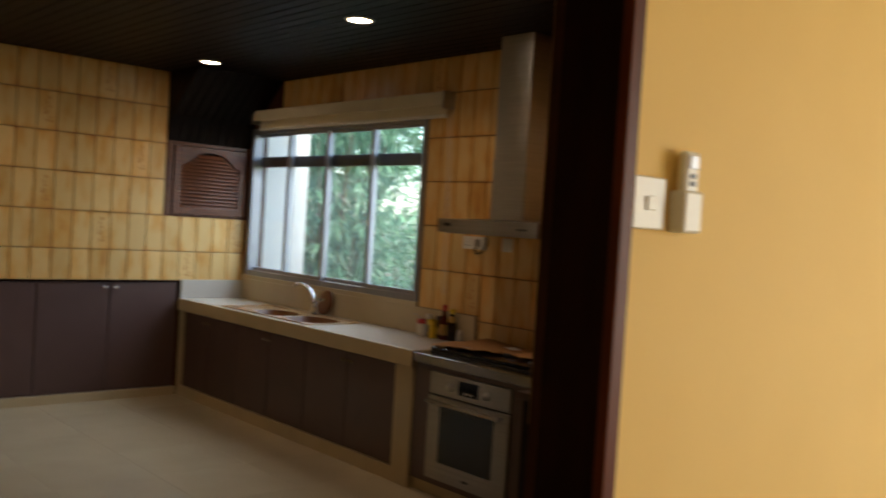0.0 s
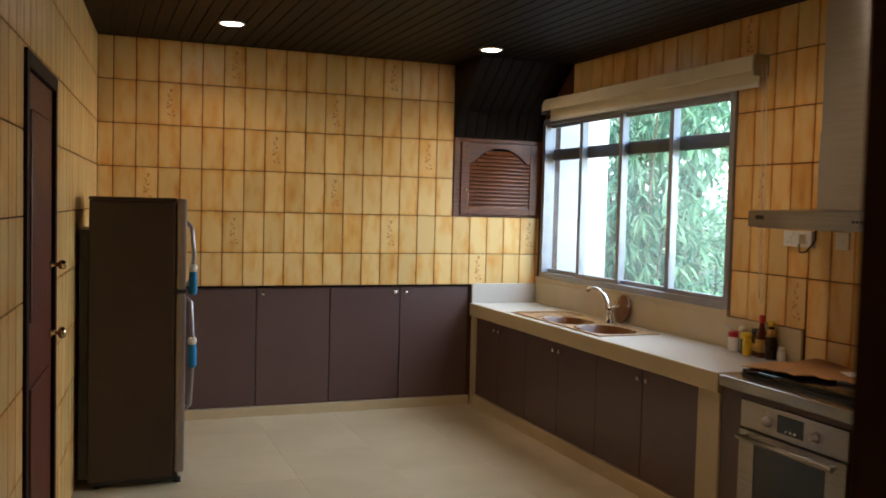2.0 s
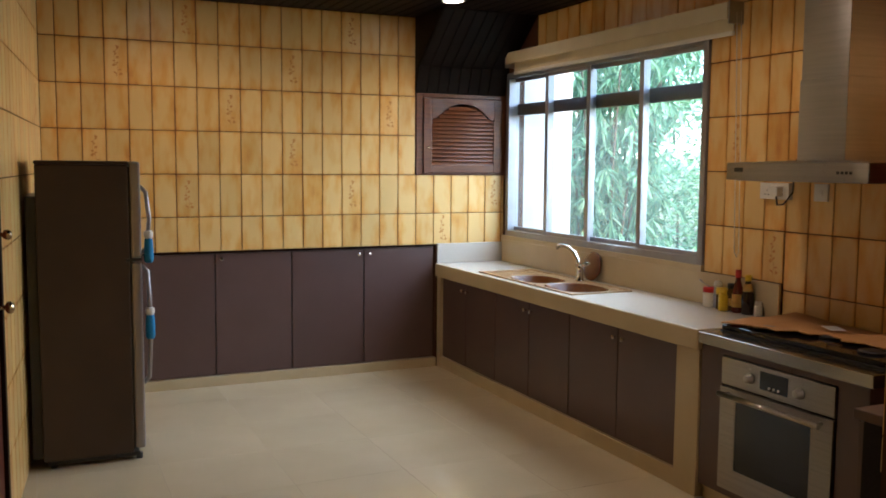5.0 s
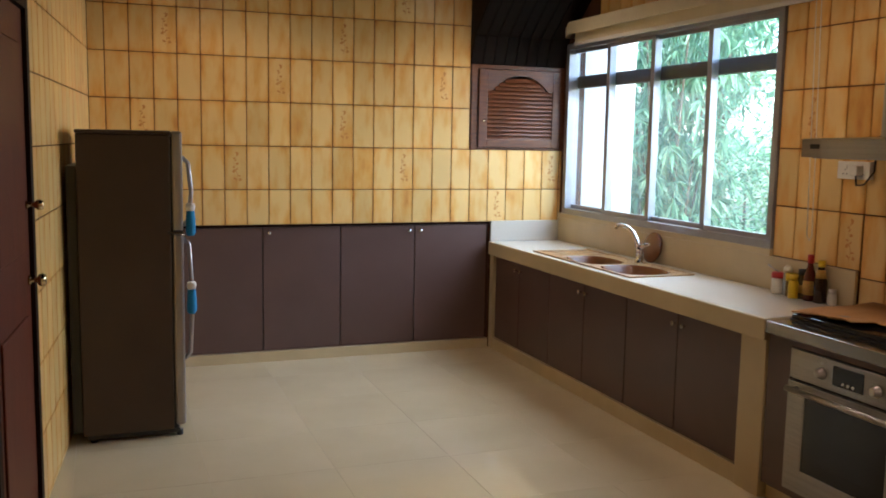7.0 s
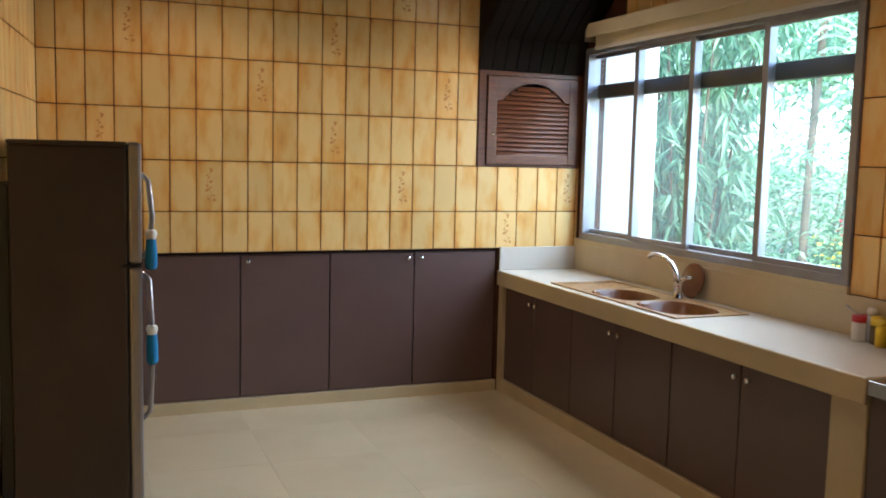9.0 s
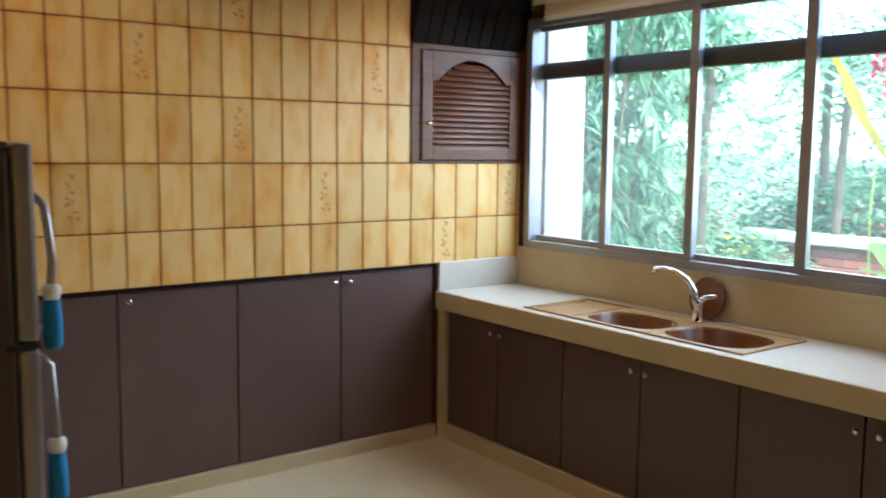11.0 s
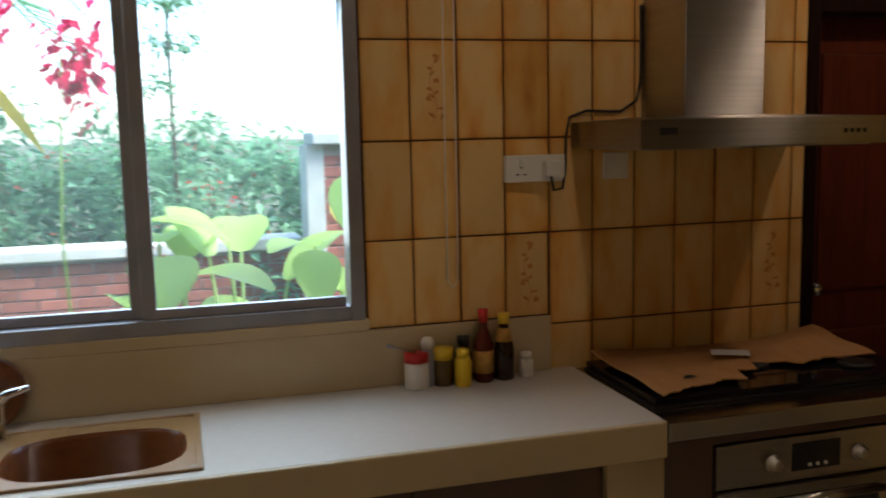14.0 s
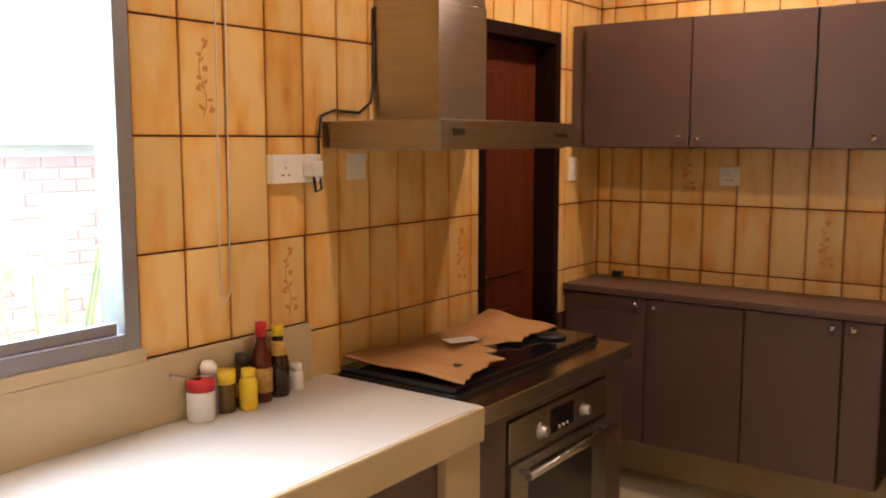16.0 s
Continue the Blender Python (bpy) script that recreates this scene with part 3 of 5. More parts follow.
def tile_mesh(w, h):
    key = (round(w, 3), round(h, 3))
    if key not in tile_meshes:
        bm = bmesh.new()
        g, c = 0.0029, 0.0016
        a, b = key[0] / 2 - g, key[1] / 2 - g
        r0 = [bm.verts.new((x * a, 0, z * b)) for x, z in ((-1, -1), (1, -1), (1, 1), (-1, 1))]
        r1 = [bm.verts.new((x * a, -TT + c, z * b)) for x, z in ((-1, -1), (1, -1), (1, 1), (-1, 1))]
        r2 = [bm.verts.new((x * (a - c), -TT, z * (b - c))) for x, z in ((-1, -1), (1, -1), (1, 1), (-1, 1))]
        for q, s in ((r0, r1), (r1, r2)):
            for i in range(4):
                bm.faces.new((q[i], q[(i + 1) % 4], s[(i + 1) % 4], s[i]))
        bm.faces.new(r2)
        tile_meshes[key] = mesh_of("tile", bm, M_TILE)
    return tile_meshes[key]


def sprig():
    """A raised floral motif: a thin bent stem with soft leaves and a few open flowers."""
    bm = bmesh.new()
    rng = random.Random(5)
    stem = [Vector((0.012 * math.sin(k * 0.9), -0.0004, -0.1 + k * 0.025)) for k in range(9)]
    tube(bm, stem, 0.0011, 4)

    def petal(c, d, w):
        n = Vector((-d.z, 0, d.x)).normalized() * w
        bm.faces.new([bm.verts.new(c + d * f + n * g + Vector((0, -0.0007, 0))) for f, g in ((0.0, 0), (0.35, 0.8), (0.75, 0.75), (1, 0), (0.75, -0.75), (0.35, -0.8))])
    for k in range(8):
        c = stem[k].lerp(stem[k + 1], rng.random())
        s = 1 if k % 2 else -1
        petal(c, Vector((s * rng.uniform(0.014, 0.026), 0, rng.uniform(0.002, 0.02))), rng.uniform(0.004, 0.007))
    for c in (stem[8], stem[5] + Vector((0.022, 0, 0.004)), stem[3] + Vector((-0.022, 0, 0.0)), stem[1] + Vector((0.02, 0, -0.006))):
        for q in range(5):
            a = q * 1.257 + rng.random()
            petal(c, Vector((math.cos(a), 0, math.sin(a))) * rng.uniform(0.009, 0.014), 0.0045)
    return mesh_of("tile_motif", bm, M_MOTIF, False)


MOTIF = sprig()


def tile_wall(wall, origin, ang, length, zs, holes, u_phase, z_phase, motifs=()):
    """Tiles on a wall face: u runs from the origin along ang, tiles face to the right of it."""
    base = Matrix.Translation(origin) @ Matrix.Rotation(ang, 4, "Z")
    z_lo, z_hi = zs
    i0, i1 = math.floor((0 - u_phase) / P), math.ceil((length - u_phase) / P)
    j0, j1 = math.floor((z_lo - z_phase) / (2 * P)), math.ceil((z_hi - z_phase) / (2 * P))
    for i in range(i0, i1):
        for j in range(j0, j1):
            a, b = max(0, u_phase + i * P), min(length, u_phase + (i + 1) * P)
            c, d = max(z_lo, z_phase + j * 2 * P), min(z_hi, z_phase + (j + 1) * 2 * P)
            if b - a < 0.012 or d - c < 0.012:
                continue
            for p, q, r, s in rect_minus(a, b, c, d, holes):
                if q - p < 0.012 or s - r < 0.012:
                    continue
                ob = new("tile", tile_mesh(q - p, s - r))
                ob.parent = wall
                ob.matrix_local = base @ Matrix.Translation(((p + q) / 2, 0, (r + s) / 2))
                if (i, j) in motifs and q - p > 0.12 and s - r > 0.2:
                    k = new("tile_motif", MOTIF)
                    k.parent = ob
                    k.matrix_local = Matrix.Translation((0, -TT, 0))


def all_tiles():
    # far wall: u = x from 0.778
    tile_wall(wall_north, (0.778, YN + TT, 0), 0, XE - 0.778, (0.992, CEIL), [(3.475 - 0.778, 9, 1.549, 3)], 3.483 - 0.778, 1.549,
              motifs={(-12, -1), (-4, -1), (4, -1), (1, -2), (-16, 0), (-7, 0), (-2, 1), (-10, 1), (-15, 2), (-7, 2), (-12, 3), (-4, 3)})
    # window wall: u runs from the far corner towards the cabinet wall
    L = YN - YS
    y2u = lambda y: YN - y
    tile_wall(wall_east, (XE + TT, YN, 0), -math.pi / 2, L, (0.79, CEIL),
              [(0, y2u(5.985), 0, 2.37), (0, y2u(5.372), 0, 1.022), (y2u(DOOR_E[1]), y2u(DOOR_E[0]), 0, DOOR_E[3]), (0, 0.52, 2.36, 3)],
              y2u(5.826), 0.99, motifs={(0, 2), (2, 0), (5, 3), (8, 0), (-1, 5), (7, 2)})
    tile_wall(wall_south, (XE, YS - TT, 0), math.pi, XE - 2.56, (0.0, CEIL), [(0, 5, 0, 0.9)], 0.07, 0.99, motifs={(2, 1), (9, 1), (6, 0)})
    tile_wall(wall_west, W1 + wnorm * -TT, WANG + math.pi, WLEN, (0, CEIL), [(WLEN - DOOR_W[1], WLEN - DOOR_W[0], 0, DOOR_W[3])], 0.05, 0.025, motifs={(38, 6), (36, 4)})

# ---- back door in the window wall ----
def build_back_door():
    y0, y1, z0, z1 = DOOR_E
    d = thing("door_1", (XE + 0.1, (y0 + y1) / 2, 0), "closed red-brown wooden door in a nearly black frame", "door", kind="structure")
    fr = bmesh.new()
    for a, b, c, e in ((y0, y0 + 0.05, 0, z1), (y1 - 0.05, y1, 0, z1), (y0 + 0.05, y1 - 0.05, z1 - 0.05, z1)):
        box(fr, XE - 0.004, XE + 0.17, a + 0.001, b - 0.001, c, e - 0.001, 0.003)
    part("door_frame", fr, M_FRAMEWOOD, d, "nearly black wooden frame")
    lf = bmesh.new()
    box(lf, XE + 0.10, XE + 0.14, y0 + 0.052, y1 - 0.052, 0.008, z1 - 0.053, 0.002)
    leaf = part("door_leaf", lf, M_REDWOOD, d)
    ym = (y0 + y1) / 2
    for za, zb in ((0.2, 0.85), (1.0, 1.88)):
        part("door_panel", B(XE + 0.092, XE + 0.102, ym - 0.19, ym + 0.19, za, zb, bevel=0.008), M_REDWOOD, leaf)
    knob_at = (XE + 0.10, y1 - 0.11, 1.02)
    part("door_knob", lathe(bmesh.new(), [(0.012, 0), (0.012, 0.02), (0.024, 0.03), (0.027, 0.045), (0.02, 0.06), (0.005, 0.064)], knob_at, 16, Matrix.Rotation(-math.pi / 2, 4, "Y")), M_CHROME, leaf, "steel knob")


build_back_door()


# ---- side door in the askew wall ----
def build_side_door():
    a, b, _, z1 = DOOR_W
    base = W0 + wdir * a
    d = thing("door_2", W0, "closed red-brown panelled door with two metal knobs", "door", kind="structure")
    d.rotation_euler = (0, 0, WANG)

    def P0(name, bm, m, label="", par=None):
        ob = new(name, mesh_of(name, bm, m))
        ob.parent = par or d
        if label:
            tagged(ob, label)
        return ob
    fr = bmesh.new()
    box(fr, a + 0.001, a + 0.06, -0.14, 0.012, 0, z1 - 0.001, 0.003)
    box(fr, b - 0.06, b - 0.001, -0.14, 0.012, 0, z1 - 0.001, 0.003)
    box(fr, a + 0.06, b - 0.06, -0.14, 0.012, z1 - 0.06, z1 - 0.001, 0.003)
    P0("door_frame", fr, M_FRAMEWOOD, "dark wooden frame")
    leaf = P0("door_leaf", B(a + 0.062, b - 0.062, -0.045, -0.005, 0.008, z1 - 0.063, bevel=0.002), M_REDWOOD)
    for za, zb in ((0.2, 0.9), (1.15, 1.95)):
        P0("door_panel", B(a + 0.18, b - 0.18, -0.006, 0.004, za, zb, bevel=0.008), M_REDWOOD, "", leaf)
    for z, r in ((1.33, 0.8), (1.03, 1.0)):
        kb = lathe(bmesh.new(), [(0.02 * r, 0), (0.02 * r, 0.008), (0.009, 0.012), (0.009, 0.03), (0.024 * r, 0.04), (0.027 * r, 0.052), (0.018 * r, 0.064), (0.003, 0.066)], (a + 0.11, -0.004, z), 16, Matrix.Rotation(-math.pi / 2, 4, "X"))
        P0("door_knob", kb, M_GOLD, "brass-toned knob", leaf)


build_side_door()


# ---- the pair of doors to the hall ----
def hall_leaf(name, hinge, ang, width, glazed, label):
    d = thing(name, hinge, label, "door", kind="structure")
    d.rotation_euler = (0, 0, radians(ang))

    def P0(pn, bm, m, lab=""):
        ob = new(pn, mesh_of(pn, bm, m))
        ob.parent = d
        if lab:
            tagged(ob, lab)
        return ob
    w, h, t, s = width, 2.1, 0.02, 0.11
    P0("stile", B(0, s, -t, t, 0.01, h, bevel=0.004), M_LEAFDOOR)
    P0("stile", B(w - s, w, -t, t, 0.01, h, bevel=0.004), M_LEAFDOOR)
    for a, b in ((0.01, 0.22), (0.82, 0.94), (h - 0.12, h)):
        P0("rail", B(s, w - s, -t + 0.001, t - 0.001, a, b, bevel=0.004), M_LEAFDOOR)
    P0("lower_panel", B(s, w - s, -0.008, 0.008, 0.22, 0.82), M_LEAFDOOR)
    P0("raised_field", B(s + 0.05, w - s - 0.05, -0.016, 0.016, 0.28, 0.76, bevel=0.008), M_LEAFDOOR)
    if glazed:
        p = P0("pane", B(s, w - s, -0.003, 0.003, 0.94, h - 0.12), M_GLASS, "clear glass pane")
        p.visible_shadow = False
    else:
        P0("upper_panel", B(s, w - s, -0.008, 0.008, 0.94, h - 0.12), M_LEAFDOOR)
    P0("handle", tube(bmesh.new(), [(w - 0.05, -t, 1.0), (w - 0.05, -t - 0.045, 1.0), (w - 0.15, -t - 0.05, 1.0)], 0.009, 10), M_GOLD, "brass-toned lever handle")


hall_leaf("door_3", (0.335, 2.2, 0), 73.5, 0.885, True, "open glazed door of red-brown wood with a panelled foot")


# ---- corner louvre cupboard ----
def build_louvre():
    c = thing("louvre_cupboard", (3.88, YN, 1.551), "brown wooden corner cupboard with an arched louvre door", "cupboard")
    x0, x1, z0, z1 = 3.482, 4.268, 1.551, 2.19
    yf = YN - 0.004
    bk = bmesh.new()
    box(bk, x0, x1, YN + 0.15, YN + 0.165, z0, z1)
    part("back", bk, M_GAP, c)
    f = bmesh.new()
    box(f, x0, x0 + 0.055, yf, YN + 0.15, z0, z1, 0.003)
    box(f, x1 - 0.03, x1, yf, YN + 0.15, z0, z1, 0.003)
    box(f, x0 + 0.055, x1 - 0.03, yf, YN + 0.15, z0, z0 + 0.012, 0.002)
    box(f, x0 + 0.055, x1 - 0.03, yf, YN + 0.15, z1 - 0.03, z1, 0.003)
    part("carcass", f, M_LOUVRE, c)
    dx0, dx1, dz0, dz1 = x0 + 0.06, x1 - 0.034, z0 + 0.016, z1 - 0.034
    d = bmesh.new()
    box(d, dx0, dx0 + 0.07, yf - 0.012, yf + 0.014, dz0, dz1, 0.003)
    box(d, dx1 - 0.07, dx1, yf - 0.012, yf + 0.014, dz0, dz1, 0.003)
    box(d, dx0 + 0.07, dx1 - 0.07, yf - 0.012, yf + 0.014, dz0, dz0 + 0.06, 0.003)
    door = part("door", d, M_LOUVRE, c)
    # arched head: filled above the arch
    hb = bmesh.new()
    n, ax0, ax1 = 16, dx0 + 0.07, dx1 - 0.07
    lo, rise = dz1 - 0.16, 0.12
    rows = []
    for k in range(n + 1):
        u = k / n
        x = ax0 + (ax1 - ax0) * u
        z = lo + rise * max(0.0, 1 - (abs(2 * u - 1) / 0.86) ** 2.2) if 0.07 < u < 0.93 else lo
        rows.append([hb.verts.new((x, y, zz)) for y, zz in ((yf - 0.012, z), (yf - 0.012, dz1), (yf + 0.014, dz1), (yf + 0.014, z))])
    for q, s in zip(rows, rows[1:]):
        for i in range(4):
            hb.faces.new((q[i], q[(i + 1) % 4], s[(i + 1) % 4], s[i]))
    hb.faces.new(rows[0]), hb.faces.new(rows[-1][::-1])
    part("arched_head", hb, M_LOUVRE, door)
    z = dz0 + 0.075
    while z < dz1 - 0.035:
        u_in = 0.0
        zz = z + 0.01
        if zz > lo:
            k = min(1.0, (zz - lo) / rise)
            half = 0.43 * max(0.0, 1 - k) ** (1 / 2.2)
            u_in = 0.5 - half
        w = ax1 - ax0
        a, b = ax0 + w * u_in, ax1 - w * u_in
        if b - a > 0.04:
            s = B(a, b, -0.0045, 0.0045, -0.02, 0.02)
            bmesh.ops.transform(s, matrix=Matrix.Translation((0, yf + 0.004, z)) @ Matrix.Rotation(radians(-34), 4, "X"), verts=s.verts)
            part("slat", s, M_LOUVRE, door)
        z += 0.031
    part("door_knob", lathe(bmesh.new(), [(0.006, 0), (0.006, 0.012), (0.012, 0.02), (0.005, 0.028)], (dx0 + 0.035, yf - 0.012, dz0 + 0.2), 12, Matrix.Rotation(math.pi / 2, 4, "X")), M_GOLD, door)


build_louvre()


# ---- fridge ----
def build_fridge():
    f = thing("fridge", (0.98, 7.2, 0), "grey two-door fridge freezer with cloth-wrapped handles", "fridge")
    x0, x1, y0, y1, z0, z1 = 0.735, 1.19, 6.93, 7.50, 0.045, 1.635
    part("body", B(x0, x1, y0, y1, z0, z1 - 0.02, bevel=0.008), M_FRIDGE, f)
    part("top_cap", B(x0 - 0.004, x1 + 0.004, y0 - 0.003, y1 + 0.003, z1 - 0.02, z1, bevel=0.008), M_FRIDGE, f)
    zs = 1.105
    upper = part("door", B(x1 + 0.008, x1 + 0.062, y0, y1, zs + 0.008, z1 - 0.002, bevel=0.014), M_FRIDGEDOOR, f, "silver-grey freezer door")
    lower = part("door", B(x1 + 0.008, x1 + 0.062, y0, y1, z0 + 0.02, zs - 0.008, bevel=0.014), M_FRIDGEDOOR, f, "silver-grey fridge door")
    part("gasket", B(x1, x1 + 0.008, y0 + 0.01, y1 - 0.01, z0 + 0.03, z1 - 0.03), M_BLACK, f)
    part("hinge", B(x1 - 0.02, x1 + 0.06, y0 - 0.006, y0 + 0.03, zs - 0.006, zs + 0.008, bevel=0.002), M_BLACK, f)
    part("back_panel", B(x0 - 0.05, x0, y0 + 0.02, y1 - 0.02, 0.06, 1.45, bevel=0.004), M_BLACK, f, "black rear panel")
    part("plinth", B(x0 + 0.02, x1 + 0.03, y0 + 0.02, y1 - 0.02, 0.02, z0), M_BLACK, f)
    for x in (x0 + 0.05, x1 + 0.03):
        for y in (y0 + 0.05, y1 - 0.05):
            part("foot", tube(bmesh.new(), [(x, y, -0.001), (x, y, 0.03)], 0.018, 12), M_BLACK, f)
    xh = x1 + 0.062
    for za, zb, leaf in ((1.14, 1.50, upper), (0.42, 1.07, lower)):
        part("handle", tube(bmesh.new(), [(xh, y0 + 0.05, zb), (xh + 0.03, y0 + 0.045, zb - 0.03), (xh + 0.045, y0 + 0.04, (za + zb) / 2), (xh + 0.03, y0 + 0.045, za + 0.03), (xh, y0 + 0.05, za)], 0.012, 10), M_FRIDGEDOOR, leaf)
    for zc, leaf in ((1.17, upper), (0.75, lower)):
        g = bmesh.new()
        lathe(g, [(0.018, -0.085), (0.026, -0.07), (0.025, 0.0), (0.021, 0.045), (0.017, 0.05)], (xh + 0.04, y0 + 0.04, zc), 14)
        part("handle_cover", g, M_BLUE, leaf, "blue cloth handle cover")
        g = bmesh.new()
        lathe(g, [(0.02, 0.048), (0.026, 0.07), (0.022, 0.085), (0.014, 0.09)], (xh + 0.04, y0 + 0.04, zc), 14)
        part("cover_frill", g, M_WHITE, leaf, "white frill")


build_fridge()


# ---- sink and tap ----
def build_sink():
    s = thing("sink", (3.93, 7.13, CTOP), "brown composite double-bowl sink with a drainer", "sink")
    z = CTOP + 0.006
    x0, x1, y0, y1 = SX0, SX1, SY0, SY1
    bowls = [(3.90, 6.755, 0.172, 0.222), (3.885, 7.218, 0.155, 0.212)]
    # deck: a grid of cells left out where the bowls open, then the bowls as turned dishes
    bm = bmesh.new()
    n = 28

    def ring(cx, cy, ax, ay, zz, k=n):
        return [bm.verts.new((cx + ax * math.copysign(abs(math.cos(t)) ** 0.7, math.cos(t)), cy + ay * math.copysign(abs(math.sin(t)) ** 0.7, math.sin(t)), zz)) for t in (2 * math.pi * i / k for i in range(k))]
    for cx, cy, ax, ay in bowls:
        bm = bmesh.new()
        r0, r1, r2, r3, r4 = ring(cx, cy, ax, ay, z), ring(cx, cy, ax - 0.012, ay - 0.012, z - 0.012), ring(cx, cy, ax - 0.03, ay - 0.03, z - 0.15), ring(cx, cy, ax - 0.06, ay - 0.06, z - 0.175), ring(cx, cy, 0.03, 0.03, z - 0.18)
        for q, t in ((r0, r1), (r1, r2), (r2, r3), (r3, r4)):
            for i in range(n):
                f = bm.faces.new((q[i], q[(i + 1) % n], t[(i + 1) % n], t[i]))
                f.smooth = True
        bm.faces.new(r4)
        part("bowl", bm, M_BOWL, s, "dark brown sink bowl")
    bm = bmesh.new()
    cells = [(y0, 6.995, bowls[0]), (6.995, 7.45, bowls[1])]
    for ya, yb, (cx, cy, ax, ay) in cells:
        r0 = ring(cx, cy, ax, ay, z + 0.0005)
        out = []
        for v in r0:
            d = Vector((v.co.x - cx, v.co.y - cy))
            sx = ((x1 if d.x > 0 else x0) - cx) / d.x if abs(d.x) > 1e-6 else 1e9
            sy = ((yb if d.y > 0 else ya) - cy) / d.y if abs(d.y) > 1e-6 else 1e9
            k = min(sx, sy)
            out.append(bm.verts.new((cx + d.x * k, cy + d.y * k, z)))
        for i in range(n):
            bm.faces.new((r0[i], r0[(i + 1) % n], out[(i + 1) % n], out[i]))
    part("bowl_deck", bm, M_SINK, s)
    rim = bmesh.new()
    for a, b, c, d in ((x0 - 0.012, x0 + 0.004, y0 - 0.012, y1 + 0.012), (x1 - 0.004, x1 + 0.012, y0 - 0.012, y1 + 0.012), (x0, x1, y0 - 0.012, y0 + 0.004), (x0, x1, y1 - 0.004, y1 + 0.012)):
        box(rim, a, b, c, d, CTOP, z + 0.003, 0.003)
    part("rim", rim, M_SINK, s)
    part("drainer", B(x0, x1, 7.45, y1, CTOP - 0.008, z - 0.004), M_SINK, s)
    for k in range(2):
        y = 7.47 + k * 0.25
        part("drainer_rib", B(x0 + 0.05, x1 - 0.04, y, y + 0.012, z - 0.006, z + 0.001, bevel=0.002), M_SINK, s)
    for cx, cy, _, _ in bowls:
        part("waste", lathe(bmesh.new(), [(0.032, z - 0.179), (0.03, z - 0.173), (0.01, z - 0.172)], (cx, cy, 0), 16), M_CHROME, s, "steel waste")


build_sink()


def build_tap():
    x, y = 4.095, 7.015
    t = thing("tap", (x, y, CTOP), "chrome mixer tap with a curved spout", "tap")
    z = CTOP + 0.009
    part("base", lathe(bmesh.new(), [(0.028, z), (0.028, z + 0.006), (0.022, z + 0.012), (0.021, z + 0.07), (0.024, z + 0.085), (0.02, z + 0.10), (0.008, z + 0.104)], (x, y, 0), 20), M_CHROME, t)
    pts = [(x - 0.002, y + 0.003, z + 0.07), (x - 0.006, y + 0.022, z + 0.14), (x - 0.012, y + 0.06, z + 0.19), (x - 0.022, y + 0.115, z + 0.222), (x - 0.034, y + 0.175, z + 0.23), (x - 0.042, y + 0.225, z + 0.222)]
    part("spout", tube(bmesh.new(), pts, [0.019, 0.017, 0.014, 0.012, 0.011, 0.012], 14), M_CHROME, t)
    part("aerator", tube(bmesh.new(), [(x - 0.040, y + 0.221, z + 0.226), (x - 0.043, y + 0.226, z + 0.20)], 0.013, 12), M_CHROME, t)
    part("lever", tube(bmesh.new(), [(x, y, z + 0.09), (x + 0.012, y - 0.03, z + 0.115), (x + 0.015, y - 0.085, z + 0.128)], [0.017, 0.012, 0.008], 12), M_CHROME, t)


build_tap()
# round board that leans on the upstand behind the tap
bm = lathe(bmesh.new(), [(0.088, -0.009), (0.1, -0.005), (0.1, 0.006), (0.092, 0.01), (0.03, 0.0102)], (0, 0, 0), 36)
bmesh.ops.transform(bm, matrix=Matrix.Translation((XE - 0.05, 7.055, CTOP + 0.1005)) @ Matrix.Rotation(radians(-79), 4, "Y"), verts=bm.verts)
solo("round_lid", bm, M_BOWL, "round brown sink-bowl cover that leans on the upstand", "sink cover")


# ---- hob, oven, hood ----
HY0, HY1 = 4.275, 5.283
HT = 0.833


